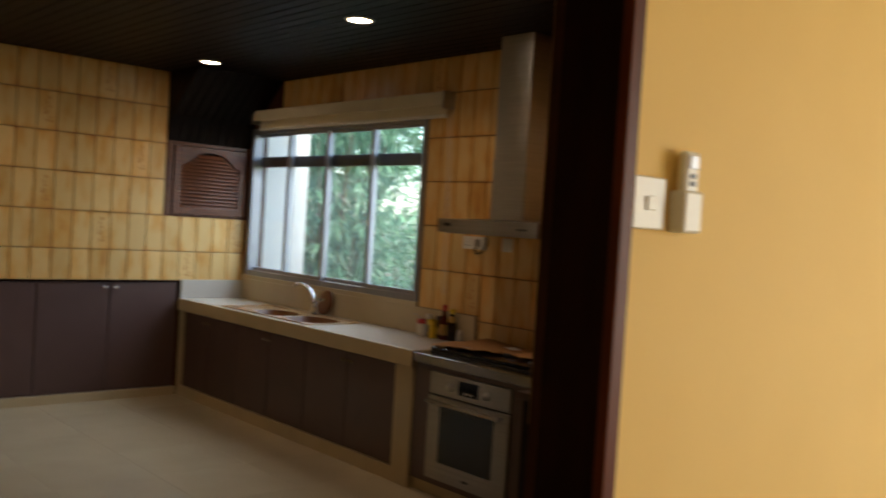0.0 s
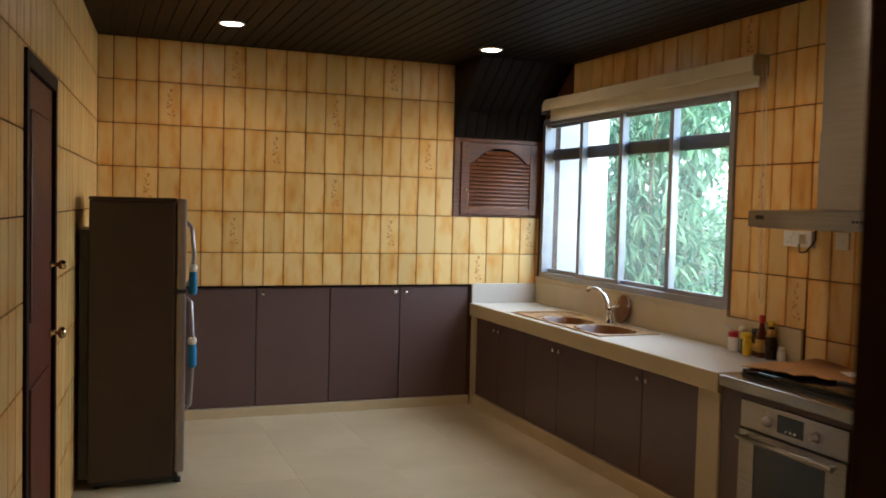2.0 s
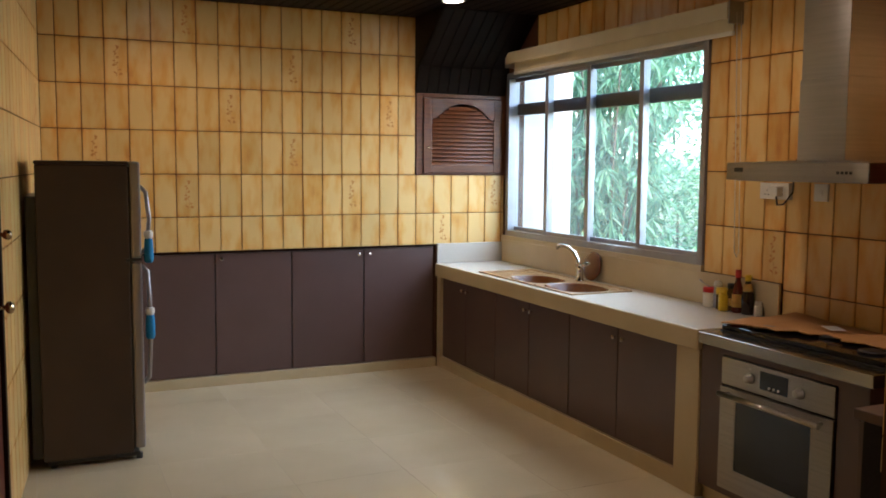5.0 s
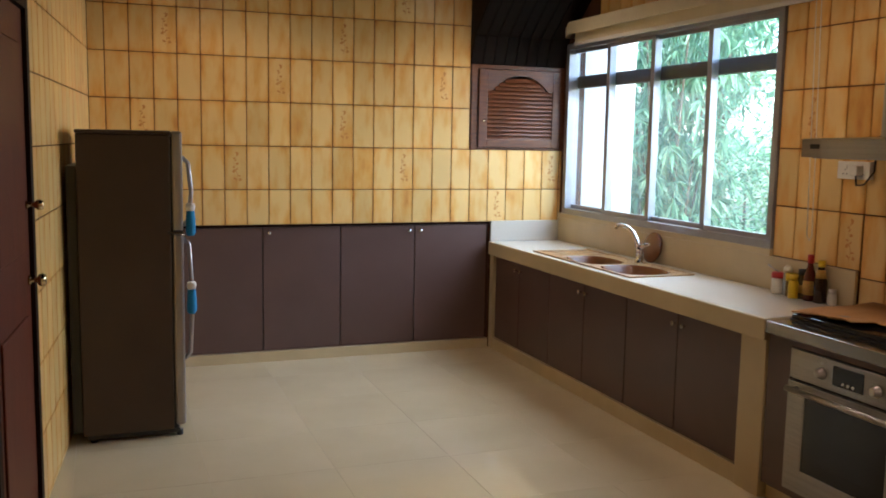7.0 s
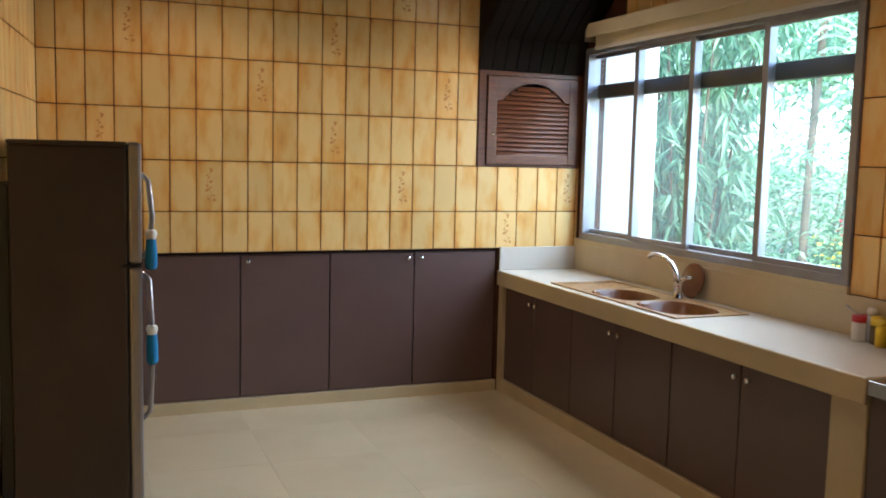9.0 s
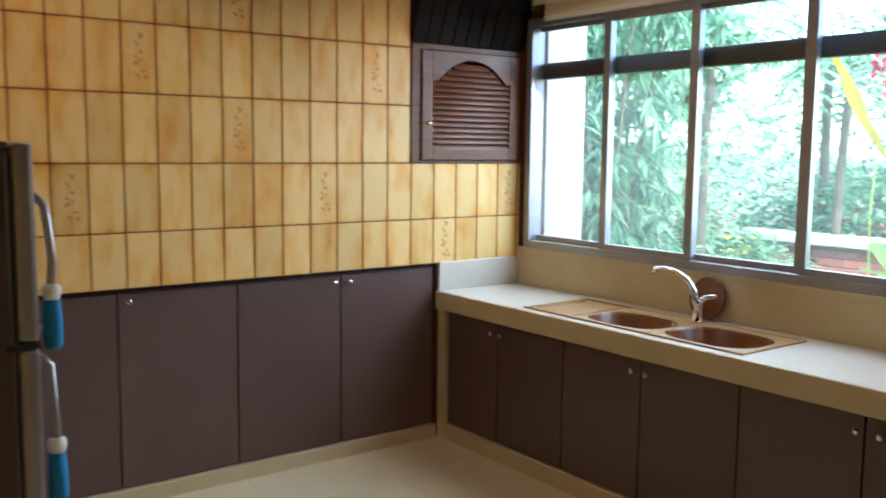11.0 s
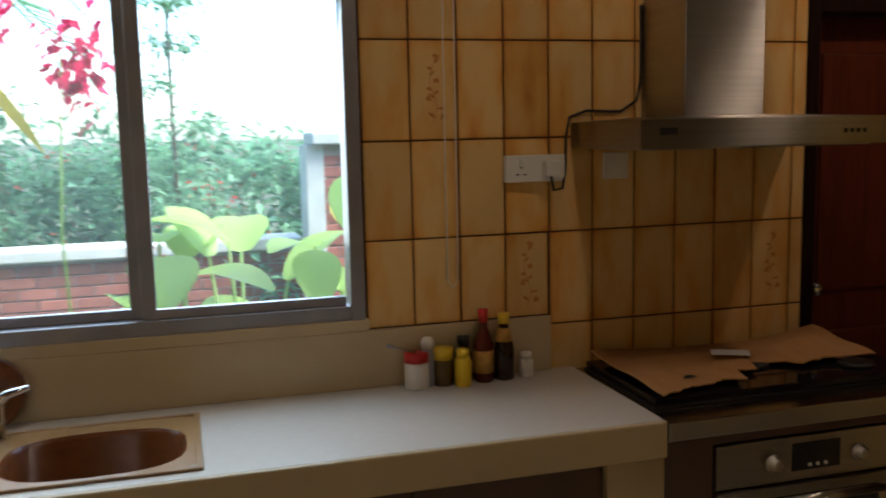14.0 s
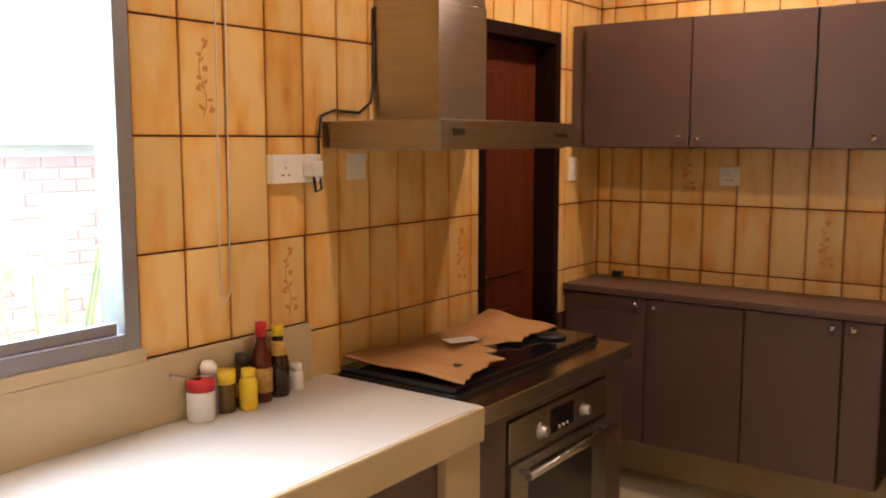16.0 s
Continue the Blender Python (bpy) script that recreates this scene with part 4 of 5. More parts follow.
def build_hob_unit():
    u = thing("oven_cabinet", (3.9, 4.78, 0), "mauve laminate cabinet with a steel-edged worktop and an oven", "cabinet")
    oy0, oy1, oz0, oz1 = 4.462, 5.125, 0.113, 0.742
    body = bmesh.new()
    box(body, FX + 0.02, XE - 0.002, HY0 + 0.03, oy0 - 0.002, 0.07, HT - 0.06)
    box(body, FX + 0.02, XE - 0.002, oy1 + 0.002, HY1 - 0.001, 0.07, HT - 0.06)
    box(body, FX + 0.02, XE - 0.002, oy0 - 0.002, oy1 + 0.002, 0.07, oz0 - 0.002)
    box(body, FX + 0.02, XE - 0.002, oy0 - 0.002, oy1 + 0.002, oz1 + 0.002, HT - 0.06)
    part("carcass", body, M_MAUVE, u)
    front = frame_ring(FX - 0.012, FX + 0.019, HY0 + 0.03, HY1 - 0.004, 0.075, HT - 0.062, oy0 - 0.004, oy1 + 0.004, oz0 - 0.004, oz1 + 0.004)
    part("front_panel", front, M_MAUVE, u)
    part("worktop", B(FX - 0.035, XE - 0.002, HY0, HY1 - 0.002, HT - 0.055, HT, bevel=0.004), M_STEEL_TOP, u, "brushed steel worktop edge")
    part("plinth", B(FX + 0.02, XE - 0.01, HY0 + 0.04, HY1 - 0.004, -0.005, 0.07), M_CREAM, u)
    # the oven
    o = thing("oven", (FX, (oy0 + oy1) / 2, oz0), "built-in stainless steel oven with a glass door", "oven")
    xf = FX - 0.02
    part("body", B(xf + 0.012, XE - 0.1, oy0, oy1, oz0, oz1), M_BLACK, o)
    panel = part("control_panel", B(xf - 0.002, xf + 0.013, oy0, oy1, 0.612, oz1, bevel=0.003), M_STEEL_H, o)
    part("display", B(xf - 0.0045, xf, 4.715, 4.878, 0.64, 0.722, bevel=0.001), M_BLACKGLASS, panel, "dark display with small push buttons")
    for k in range(3):
        part("button", tube(bmesh.new(), [(xf - 0.0043, 4.765 + k * 0.027, 0.655), (xf - 0.008, 4.765 + k * 0.027, 0.655)], 0.0055, 10), M_WHITE, panel)
    for y in (4.94, 4.648):
        part("dial", lathe(bmesh.new(), [(0.026, 0), (0.025, 0.006), (0.019, 0.008), (0.0175, 0.026), (0.015, 0.029), (0.004, 0.029)], (xf - 0.002, y, 0.672), 20, Matrix.Rotation(-math.pi / 2, 4, "Y")), M_STEEL, panel)
    part("indicator", tube(bmesh.new(), [(xf - 0.002, 4.94, 0.716), (xf - 0.006, 4.94, 0.716)], 0.005, 8), M_STEEL, panel)
    dr = frame_ring(xf - 0.008, xf + 0.012, oy0, oy1, oz0, 0.602, oy0 + 0.115, oy1 - 0.105, oz0 + 0.105, 0.572)
    door = part("door", dr, M_STEEL_H, o)
    part("door_glass", B(xf - 0.006, xf + 0.004, oy0 + 0.114, oy1 - 0.104, oz0 + 0.104, 0.573), M_BLACKGLASS, door, "dark oven glass")
    part("badge", B(xf - 0.0095, xf - 0.0075, 4.75, 4.80, 0.15, 0.165), M_BLACK, door)
    hd = part("handle", tube(bmesh.new(), [(xf - 0.05, oy0 + 0.035, 0.575), (xf - 0.05, oy1 - 0.035, 0.575)], 0.0125, 14), M_STEEL, door)
    for y in (oy0 + 0.06, oy1 - 0.06):
        part("handle_post", tube(bmesh.new(), [(xf - 0.006, y, 0.575), (xf - 0.05, y, 0.575)], 0.009, 10), M_STEEL, door)
    # the hob lies on the worktop
    h = thing("hob", (3.95, 4.78, HT), "black glass hob still covered with cardboard", "hob")
    part("glass_top", B(3.775, 4.235, 4.33, 5.255, HT + 0.007, HT + 0.03, bevel=0.004), M_BLACKGLASS, h)
    part("rim", B(3.77, 4.24, 4.325, 5.26, HT, HT + 0.007, bevel=0.002), M_BLACK, h)
    for x, y in ((3.89, 4.48), (4.12, 4.48), (3.89, 5.08), (4.12, 5.08), (4.0, 4.79)):
        part("burner", lathe(bmesh.new(), [(0.06, 0), (0.058, 0.01), (0.04, 0.014), (0.01, 0.015)], (x, y, HT + 0.03), 18), M_BLACK, h)


build_hob_unit()


def build_cardboard():
    """A torn sheet of packing board, slightly buckled, on the hob."""
    rng = random.Random(11)
    bm = bmesh.new()
    ny, nx = 60, 14
    z0 = HT + 0.05
    rows = []
    # torn front edge: (place along the sheet, depth at which it ends)
    tear = [(0.0, 3.925), (0.16, 3.915), (0.20, 3.935), (0.34, 3.91), (0.37, 3.96), (0.50, 3.975), (0.53, 3.90), (0.62, 3.895), (0.65, 3.80), (0.72, 3.825), (0.80, 3.79), (0.84, 3.805), (1.0, 3.763)]
    for j in range(ny + 1):
        v = j / ny
        y = 4.37 + v * 0.87
        k = max(i for i in range(len(tear) - 1) if tear[i][0] <= min(v, 0.999))
        (va, pa), (vb, pb) = tear[k], tear[k + 1]
        xa = pa + (pb - pa) * (v - va) / (vb - va) + rng.uniform(-0.007, 0.007)
        xb = 4.235
        row = []
        for i in range(nx + 1):
            u = i / nx
            z = z0 + 0.012 * math.sin(v * 6.3 + u * 2) * u + 0.02 * (1 - v) ** 3 * u + 0.004 * math.sin(u * 9 + v * 11)
            row.append(bm.verts.new((xa + (xb - xa) * u, y, z)))
        rows.append(row)
    faces = []
    for q, s in zip(rows, rows[1:]):
        for i in range(nx):
            faces.append(bm.faces.new((q[i], q[i + 1], s[i + 1], s[i])))
    r = bmesh.ops.extrude_face_region(bm, geom=faces)
    bmesh.ops.translate(bm, vec=(0, 0, -0.005), verts=[g for g in r["geom"] if isinstance(g, bmesh.types.BMVert)])
    c = solo("cardboard_sheet", bm, M_CARD, "torn brown packing cardboard lying on the hob", "cardboard")
    p = B(-0.06, 0.06, -0.035, 0.035, 0, 0.0012)
    bmesh.ops.transform(p, matrix=Matrix.Translation((4.05, 4.83, z0 + 0.013)) @ Matrix.Rotation(radians(62), 4, "Z"), verts=p.verts)
    solo("paper_slip", p, M_PAPER, "small white paper slip on the cardboard", "paper")


build_cardboard()


def build_hood():
    h = thing("cooker_hood", (4.02, 4.9, 1.59), "stainless steel chimney cooker hood above the hob", "hood")
    y0, y1, z0, z1 = 4.468, 5.292, 1.567, 1.648
    bm = bmesh.new()
    lo = [bm.verts.new(c) for c in ((3.80, y0, z0), (XE - 0.002, y0, z0), (XE - 0.002, y1, z0), (3.80, y1, z0))]
    mi = [bm.verts.new((v.co.x, v.co.y, z1)) for v in lo]
    hi = [bm.verts.new(c) for c in ((3.985, 4.755, z1 + 0.012), (XE - 0.002, 4.755, z1 + 0.012), (XE - 0.002, 5.05, z1 + 0.012), (3.985, 5.05, z1 + 0.012))]
    bm.faces.new(lo[::-1]), bm.faces.new(hi)
    for q, s in ((lo, mi), (mi, hi)):
        for i in range(4):
            bm.faces.new((q[i], q[(i + 1) % 4], s[(i + 1) % 4], s[i]))
    bmesh.ops.bevel(bm, geom=[e for e in bm.edges], offset=0.003, segments=2, affect="EDGES")
    canopy = part("canopy", bm, M_STEEL_H, h)
    part("chimney", B(3.995, XE - 0.002, 4.765, 5.04, z1 + 0.01, 2.03, bevel=0.003), M_STEEL, h)
    part("chimney_sleeve", B(3.999, XE - 0.002, 4.769, 5.036, 2.03, CEIL - 0.001, bevel=0.003), M_STEEL, h)
    part("grease_filter", B(3.83, XE - 0.03, y0 + 0.04, y1 - 0.04, z0 - 0.004, z0 + 0.001), M_ALU, h)
    for k in range(4):
        part("button", B(3.798, 3.801, 4.55 + k * 0.022, 4.563 + k * 0.022, 1.60, 1.612), M_BLACK, canopy)
    part("badge", B(3.798, 3.801, 5.18, 5.235, 1.605, 1.625), M_BLACK, canopy)


build_hood()


# ---- cupboards on the cabinet wall ----
UB = "wall cupboards above the low cupboards"
lab = "mauve laminate wall cupboard with two doors"
cupboard("wall_cupboard", "x", 3.647, 3.197, 4.195, 1.556, 2.105, 0.305, 1, lab, UB, [(3.66, 1.60), (3.74, 1.60)], [3.70])
cupboard("wall_cupboard", "x", 3.647, 2.93, 3.197, 1.556, 2.105, 0.305, 1, lab, UB, [(2.98, 1.60)], [])
LB = "low cupboards on the cabinet wall"
lab = "mauve laminate low cupboard with two doors and a laminate top"
cupboard("base_cupboard", "x", 3.69, 3.424, 4.24, 0.235, 0.90, 0.35, 1, lab, LB, [(3.815, 0.868), (3.895, 0.868)], [3.855])
cupboard("base_cupboard", "x", 3.69, 2.895, 3.424, 0.235, 0.90, 0.35, 1, lab, LB, [(3.00, 0.868), (3.08, 0.868)], [3.04])
solo("cabinet_top", B(2.89, 4.262, YS + 0.001, 3.705, 0.902, 0.932, bevel=0.003), M_MAUVE, "mauve laminate top over the low cupboards", "worktop")
solo("cupboard_end_filler", B(4.197, 4.266, YS + 0.002, 3.63, 1.558, 2.103), M_MAUVE, "mauve filler panel beside the wall cupboard", "panel")
solo("cupboard_filler", B(4.242, 4.264, YS + 0.002, 3.67, 0.235, 0.90), M_MAUVE, "mauve filler panel beside the low cupboard", "panel")
setting("baseboard", B(2.90, 4.26, YS, 3.42, -0.006, 0.234, bevel=0.003), M_CREAM, "cream plinth under the low cupboards", "plinth")


# ---- switches and sockets ----
def plate(name, at, ang, w, h, label, rockers=1, sockets=0, depth=0.012, category="switch"):
    p = thing(name, at, label, category)
    p.rotation_euler = (0, 0, ang)

    def P0(pn, bm, m):
        ob = new(pn, mesh_of(pn, bm, m))
        ob.parent = p
    P0("plate", B(-w / 2, w / 2, -depth, 0.0, -h / 2, h / 2, bevel=0.003), M_WHITE)
    for k in range(rockers):
        x = (k - (rockers - 1) / 2) * w / max(1, rockers) * 0.9
        P0("rocker", B(x - 0.011, x + 0.011, -depth - 0.004, -depth + 0.001, (0.0 if not sockets else 0.018) - 0.012, (0 if not sockets else 0.018) + 0.012, bevel=0.002), M_WHITE)
    for k in range(sockets):
        x = (k - (sockets - 1) / 2) * w / sockets
        for dx, dz, sx, sz in ((0, 0.008, 0.003, 0.006), (-0.012, -0.018, 0.005, 0.002), (0.012, -0.018, 0.005, 0.002)):
            P0("pin_hole", B(x + dx - sx, x + dx + sx, -depth - 0.0006, -depth + 0.001, dz - sz, dz + sz), M_BLACK)
    return p


EA = -math.pi / 2
plate("double_socket", (XE, 5.425, 1.505), EA, 0.20, 0.085, "white double socket on the tiled wall below the hood", 2, 2, 0.03, "socket")
plate("isolator_switch", (XE, 5.135, 1.505), EA, 0.086, 0.086, "white single switch on the tiled wall below the hood", 1, 0)
plate("light_switch", (XE, 3.62, 1.458), EA, 0.07, 0.11, "white light switch beside the back door", 1, 0)
plate("light_switch", (1.352, 2.03, 1.659), 0, 0.086, 0.086, "white light switch on the yellow hall wall", 1, 0)
plate("wall_socket", (3.62, YS, 1.43), math.pi, 0.086, 0.086, "white socket below the wall cupboard", 1, 1, 0.012, "socket")
rc = thing("remote_control", (1.445, 2.03, 1.62), "white remote control in a holder on the hall wall", "remote")
part("holder", B(1.42, 1.474, 1.996, 2.0295, 1.614, 1.685, bevel=0.005), M_WHITE, rc)
part("remote", B(1.425, 1.469, 2.002, 2.02, 1.62, 1.752, bevel=0.008), M_WHITE, rc)
part("screen", B(1.434, 1.460, 1.9995, 2.003, 1.722, 1.744, bevel=0.001), M_ALU, rc, "small grey display")
for k in range(2):
    part("button", B(1.440, 1.454, 1.9995, 2.003, 1.693 + k * 0.013, 1.701 + k * 0.013, bevel=0.001), M_BLACK, rc)
solo("plug", B(XE - 0.075, XE - 0.0312, 5.36, 5.405, 1.48, 1.53, bevel=0.006), M_WHITE, "white mains plug in the double socket", "plug")
bm = bmesh.new()
tube(bm, [(XE - 0.055, 5.383, 1.481), (XE - 0.055, 5.375, 1.435), (XE - 0.045, 5.34, 1.44), (XE - 0.012, 5.315, 1.50), (XE - 0.01, 5.312, 1.60), (XE - 0.01, 5.30, 1.665), (XE - 0.01, 5.24, 1.685), (XE - 0.01, 5.12, 1.68), (XE - 0.01, 5.06, 1.715), (XE - 0.01, 5.045, 1.78), (XE - 0.008, 5.045, 2.02)], 0.0045, 8)
solo("power_cable", bm, M_BLACK, "black cable from the socket up beside the hood", "cable")
solo("small_box", B(4.11, 4.16, YS + 0.03, YS + 0.06, 0.9325, 0.962, bevel=0.003), M_BLACK, "small dark box on the laminate top", "box")


# ---- bottles and jars at the counter's end ----
def bottle(name, at, prof, m, label, parts=(), cat="bottle"):
    b = thing(name, at, label, cat)
    part("body", lathe(bmesh.new(), prof, at, 20), m, b)
    for pn, pf, pm in parts:
        part(pn, lathe(bmesh.new(), pf, at, 20), pm, b)
    return b


Z = CTOP
bottle("salt_jar", (4.205, 5.842, Z), [(0.036, 0), (0.038, 0.006), (0.038, 0.075), (0.034, 0.085)], M_WHITE, "white jar with a red screw lid", [("lid", [(0.039, 0.083), (0.039, 0.108), (0.035, 0.112), (0.005, 0.113)], M_RED)], "jar")
bottle("spice_jar", (4.212, 5.755, Z), [(0.030, 0), (0.031, 0.005), (0.031, 0.085), (0.02, 0.10), (0.018, 0.11)], M_OLIVE, "dark spice jar with a yellow lid", [("lid", [(0.032, 0.082), (0.032, 0.118), (0.004, 0.12)], M_YELLOWP)], "jar")
bottle("mustard_jar", (4.175, 5.70, Z), [(0.024, 0), (0.026, 0.006), (0.026, 0.08), (0.018, 0.095)], M_YELLOWP, "squat yellow plastic mustard jar", [("lid", [(0.02, 0.092), (0.02, 0.116), (0.004, 0.118)], M_YELLOWP)], "jar")
bottle("oil_jar", (4.215, 5.685, Z), [(0.027, 0), (0.028, 0.005), (0.028, 0.09), (0.016, 0.115), (0.015, 0.13)], M_OLIVE, "small amber bottle with a dark cap", [("cap", [(0.02, 0.122), (0.02, 0.15), (0.004, 0.152)], M_BLACK), ("label", [(0.0285, 0.03), (0.0285, 0.07), (0.028, 0.0705)], M_LABEL)])
bottle("sauce_bottle", (4.205, 5.622, Z), [(0.029, 0), (0.031, 0.006), (0.031, 0.12), (0.022, 0.15), (0.014, 0.175), (0.013, 0.2)], M_REDSAUCE, "dark red sauce bottle with a red cap", [("cap", [(0.016, 0.19), (0.016, 0.232), (0.004, 0.234)], M_RED), ("label", [(0.0315, 0.03), (0.0315, 0.10), (0.031, 0.101)], M_LABEL)])
bottle("soy_sauce_bottle", (4.21, 5.552, Z), [(0.031, 0), (0.033, 0.006), (0.033, 0.10), (0.026, 0.13), (0.016, 0.17), (0.015, 0.19)], M_SAUCE, "black soy sauce bottle with a yellow cap", [("cap", [(0.018, 0.18), (0.018, 0.212), (0.004, 0.214)], M_YELLOWP), ("label", [(0.028, 0.124), (0.019, 0.165), (0.0185, 0.1655)], M_LABEL)])
bottle("pill_bottle", (4.215, 5.475, Z), [(0.021, 0), (0.022, 0.004), (0.022, 0.05), (0.016, 0.06)], M_WHITE, "small white plastic pill bottle", [("cap", [(0.018, 0.058), (0.018, 0.078), (0.004, 0.08)], M_WHITE)])
bottle("glass_shaker", (4.222, 5.80, Z), [(0.024, 0), (0.026, 0.005), (0.026, 0.10), (0.02, 0.12)], M_ALU, "small shaker with a round clear top", [("cap", [(0.021, 0.118), (0.024, 0.135), (0.016, 0.15), (0.004, 0.154)], M_WHITE)], "shaker")
sp = bmesh.new()
tube(sp, [(4.20, 5.845, Z + 0.115), (4.205, 5.89, Z + 0.125), (4.21, 5.935, Z + 0.14)], [0.004, 0.003, 0.006], 8)
solo("spoon", sp, M_STEEL, "small spoon laid across the jar lid", "spoon")

# ---- ceiling lamps ----
dl = None
for lx, ly in DOWNLIGHTS:
    if dl is None:
        dl = thing("downlight", (lx, ly, CEIL), "round recessed white downlight, switched on", "lamp", "ceiling downlights")
        part("trim_ring", lathe(bmesh.new(), [(0.085, -0.001), (0.085, -0.006), (0.072, -0.01), (0.066, -0.004), (0.066, 0.0)], (lx, ly, CEIL), 32), M_WHITE, dl)
        part("bulb_face", lathe(bmesh.new(), [(0.064, -0.007), (0.06, -0.0085), (0.005, -0.009)], (lx, ly, CEIL), 28), M_LAMP, dl, "glowing lamp face")
    else:
        copy_thing(dl, Matrix.Translation((lx, ly, CEIL)))

# ---- garden outside the window ----
G = -0.25
setting("ground", B(XE + 0.16, 400, -300, 400, G - 0.2, G), M_GROUND, "garden ground of grass and soil", "ground")
setting("ground", B(-300, XE + 0.16, -300, -2.95, G - 0.2, G), M_GROUND, "garden ground", "ground")
setting("wall_wing", B(XE + 0.16, 5.13, 8.79, 9.05, 0.94, 3.4), M_WHITEPAINT, "white painted wing wall of the house beside the window", "wall")
setting("wall_wing_foot", B(XE + 0.16, 5.0, 8.80, 9.05, G, 0.939), M_TRANSOM, "dark foot under the white wing wall", "wall")
setting("eaves", B(XE + 0.16, 4.75, 3.0, 8.7, 3.0, 3.15), M_WHITEPAINT, "white eaves over the window", "eaves")
setting("roof_slab", B(-3.5, XE + 0.155, -3.1, 9.3, TOP + 0.05, TOP + 0.2), M_WHITEPAINT, "roof slab", "roof")
setting("wall_side_passage", B(XE + 0.6, XE + 0.7, 2.0, 4.6, G, 3.0), M_WHITEPAINT, "white wall behind the back door", "wall")


def leaf_cloud(name, leaves, material, parent, length, width, droop, seed, spread=0.9):
    """Many small bent leaves: each grows from a twig point along a heading."""
    rng = np.random.RandomState(seed)
    n = len(leaves)
    pts = np.array(leaves, float)
    az = rng.uniform(0, 2 * np.pi, n)
    el = rng.normal(-droop, spread * 0.4, n)
    ln = length * rng.uniform(0.6, 1.25, n)
    wd_ = width * rng.uniform(0.7, 1.2, n)
    d = np.stack([np.cos(az) * np.cos(el), np.sin(az) * np.cos(el), np.sin(el)], 1)
    side = np.stack([-np.sin(az), np.cos(az), rng.normal(0, 0.5, n)], 1)
    side /= np.linalg.norm(side, axis=1)[:, None]
    sag = np.zeros((n, 3))
    sag[:, 2] = -0.22 * ln
    a = pts
    b = pts + d * (ln * 0.4)[:, None] + side * wd_[:, None] * 0.5
    c = pts + d * ln[:, None] + sag
    e = pts + d * (ln * 0.4)[:, None] - side * wd_[:, None] * 0.5
    v = np.concatenate([a, b, c, e])
    i = np.arange(n)
    faces = np.stack([i, i + n, i + 2 * n, i + 3 * n], 1)
    me = bpy.data.meshes.new(name)
    me.from_pydata(v.tolist(), [], faces.tolist())
    me.materials.append(material)
    ob = new(name, me)
    if parent:
        ob.parent = parent
        ob.matrix_parent_inverse = Matrix.Translation(-parent.location)
    return ob


def clump(rng, c, r, n):
    """Points in an uneven cloud made of several smaller clusters."""
    k = max(3, n // 60)
    res = []
    cs = [Vector(c) + Vector((rng.gauss(0, r[0] * 0.5), rng.gauss(0, r[1] * 0.5), rng.gauss(0, r[2] * 0.5))) for _ in range(k)]
    for i in range(n):
        q = cs[rng.randrange(k)]
        res.append(q + Vector((rng.gauss(0, r[0] * 0.16), rng.gauss(0, r[1] * 0.16), rng.gauss(0, r[2] * 0.16))))
    return res


def bamboo(at, height, r, culms, leaves, seed, label):
    rng = random.Random(seed)
    t = thing("bamboo_clump", (at[0], at[1], G), label, "bamboo")
    pts = []
    for k in range(culms):
        a = rng.uniform(0, 6.28)
        x, y = at[0] + 0.25 * r * math.cos(a), at[1] + 0.25 * r * math.sin(a)
        lean = Vector((math.cos(a) * r * rng.uniform(0.4, 1.0), math.sin(a) * r * rng.uniform(0.4, 1.0), 0))
        line = [Vector((x, y, G)) + lean * (f * f) + Vector((0, 0, height * f)) for f in (0, 0.25, 0.5, 0.75, 1)]
        part("culm", tube(bmesh.new(), line, [0.018, 0.016, 0.013, 0.009, 0.004], 7), M_BARK, t)
        for _ in range(leaves // culms):
            f = rng.uniform(0.1, 1.0)
            p = Vector((x, y, G)) + lean * (f * f) + Vector((0, 0, height * f))
            q = p + Vector((rng.gauss(0, 0.26 * r), rng.gauss(0, 0.26 * r), rng.gauss(0, 0.12)))
            pts += [q + Vector((rng.gauss(0, 0.012), rng.gauss(0, 0.012), rng.gauss(0, 0.012))) for _ in range(6)]
    leaf_cloud("foliage", pts, M_LEAFB, t, 0.22, 0.040, 0.75, seed, 1.0)
    return t


bamboo((5.85, 9.35), 3.9, 0.75, 12, 960, 3, "tall leafy bamboo clump close to the window")
bamboo((6.6, 10.1), 4.0, 0.7, 8, 220, 8, "tall leafy bamboo clump further back")


def shrub(name, c, r, n, seed, label, flowers=None, nfl=0, leaf=(0.12, 0.06)):
    rng = random.Random(seed)
    t = thing(name, (c[0], c[1], G), label, "shrub")
    for k in range(5):
        a = rng.uniform(0, 6.28)
        p0 = Vector((c[0] + 0.15 * math.cos(a), c[1] + 0.15 * math.sin(a), G))
        p1 = Vector((c[0] + r[0] * 0.6 * math.cos(a), c[1] + r[1] * 0.6 * math.sin(a), c[2]))
        part("stem", tube(bmesh.new(), [p0, (p0 + p1) / 2 + Vector((0, 0, 0.1)), p1], [0.03, 0.02, 0.008], 7), M_BARK, t)
    leaf_cloud("foliage", clump(rng, c, r, n), M_LEAF, t, leaf[0], leaf[1], 0.1, seed)
    if flowers:
        leaf_cloud("blossom", [q + Vector((-0.1, 0, 0.06)) for q in clump(rng, c, (r[0], r[1], r[2] * 0.9), nfl)], flowers, t, 0.06, 0.045, -0.2, seed + 1)
    return t


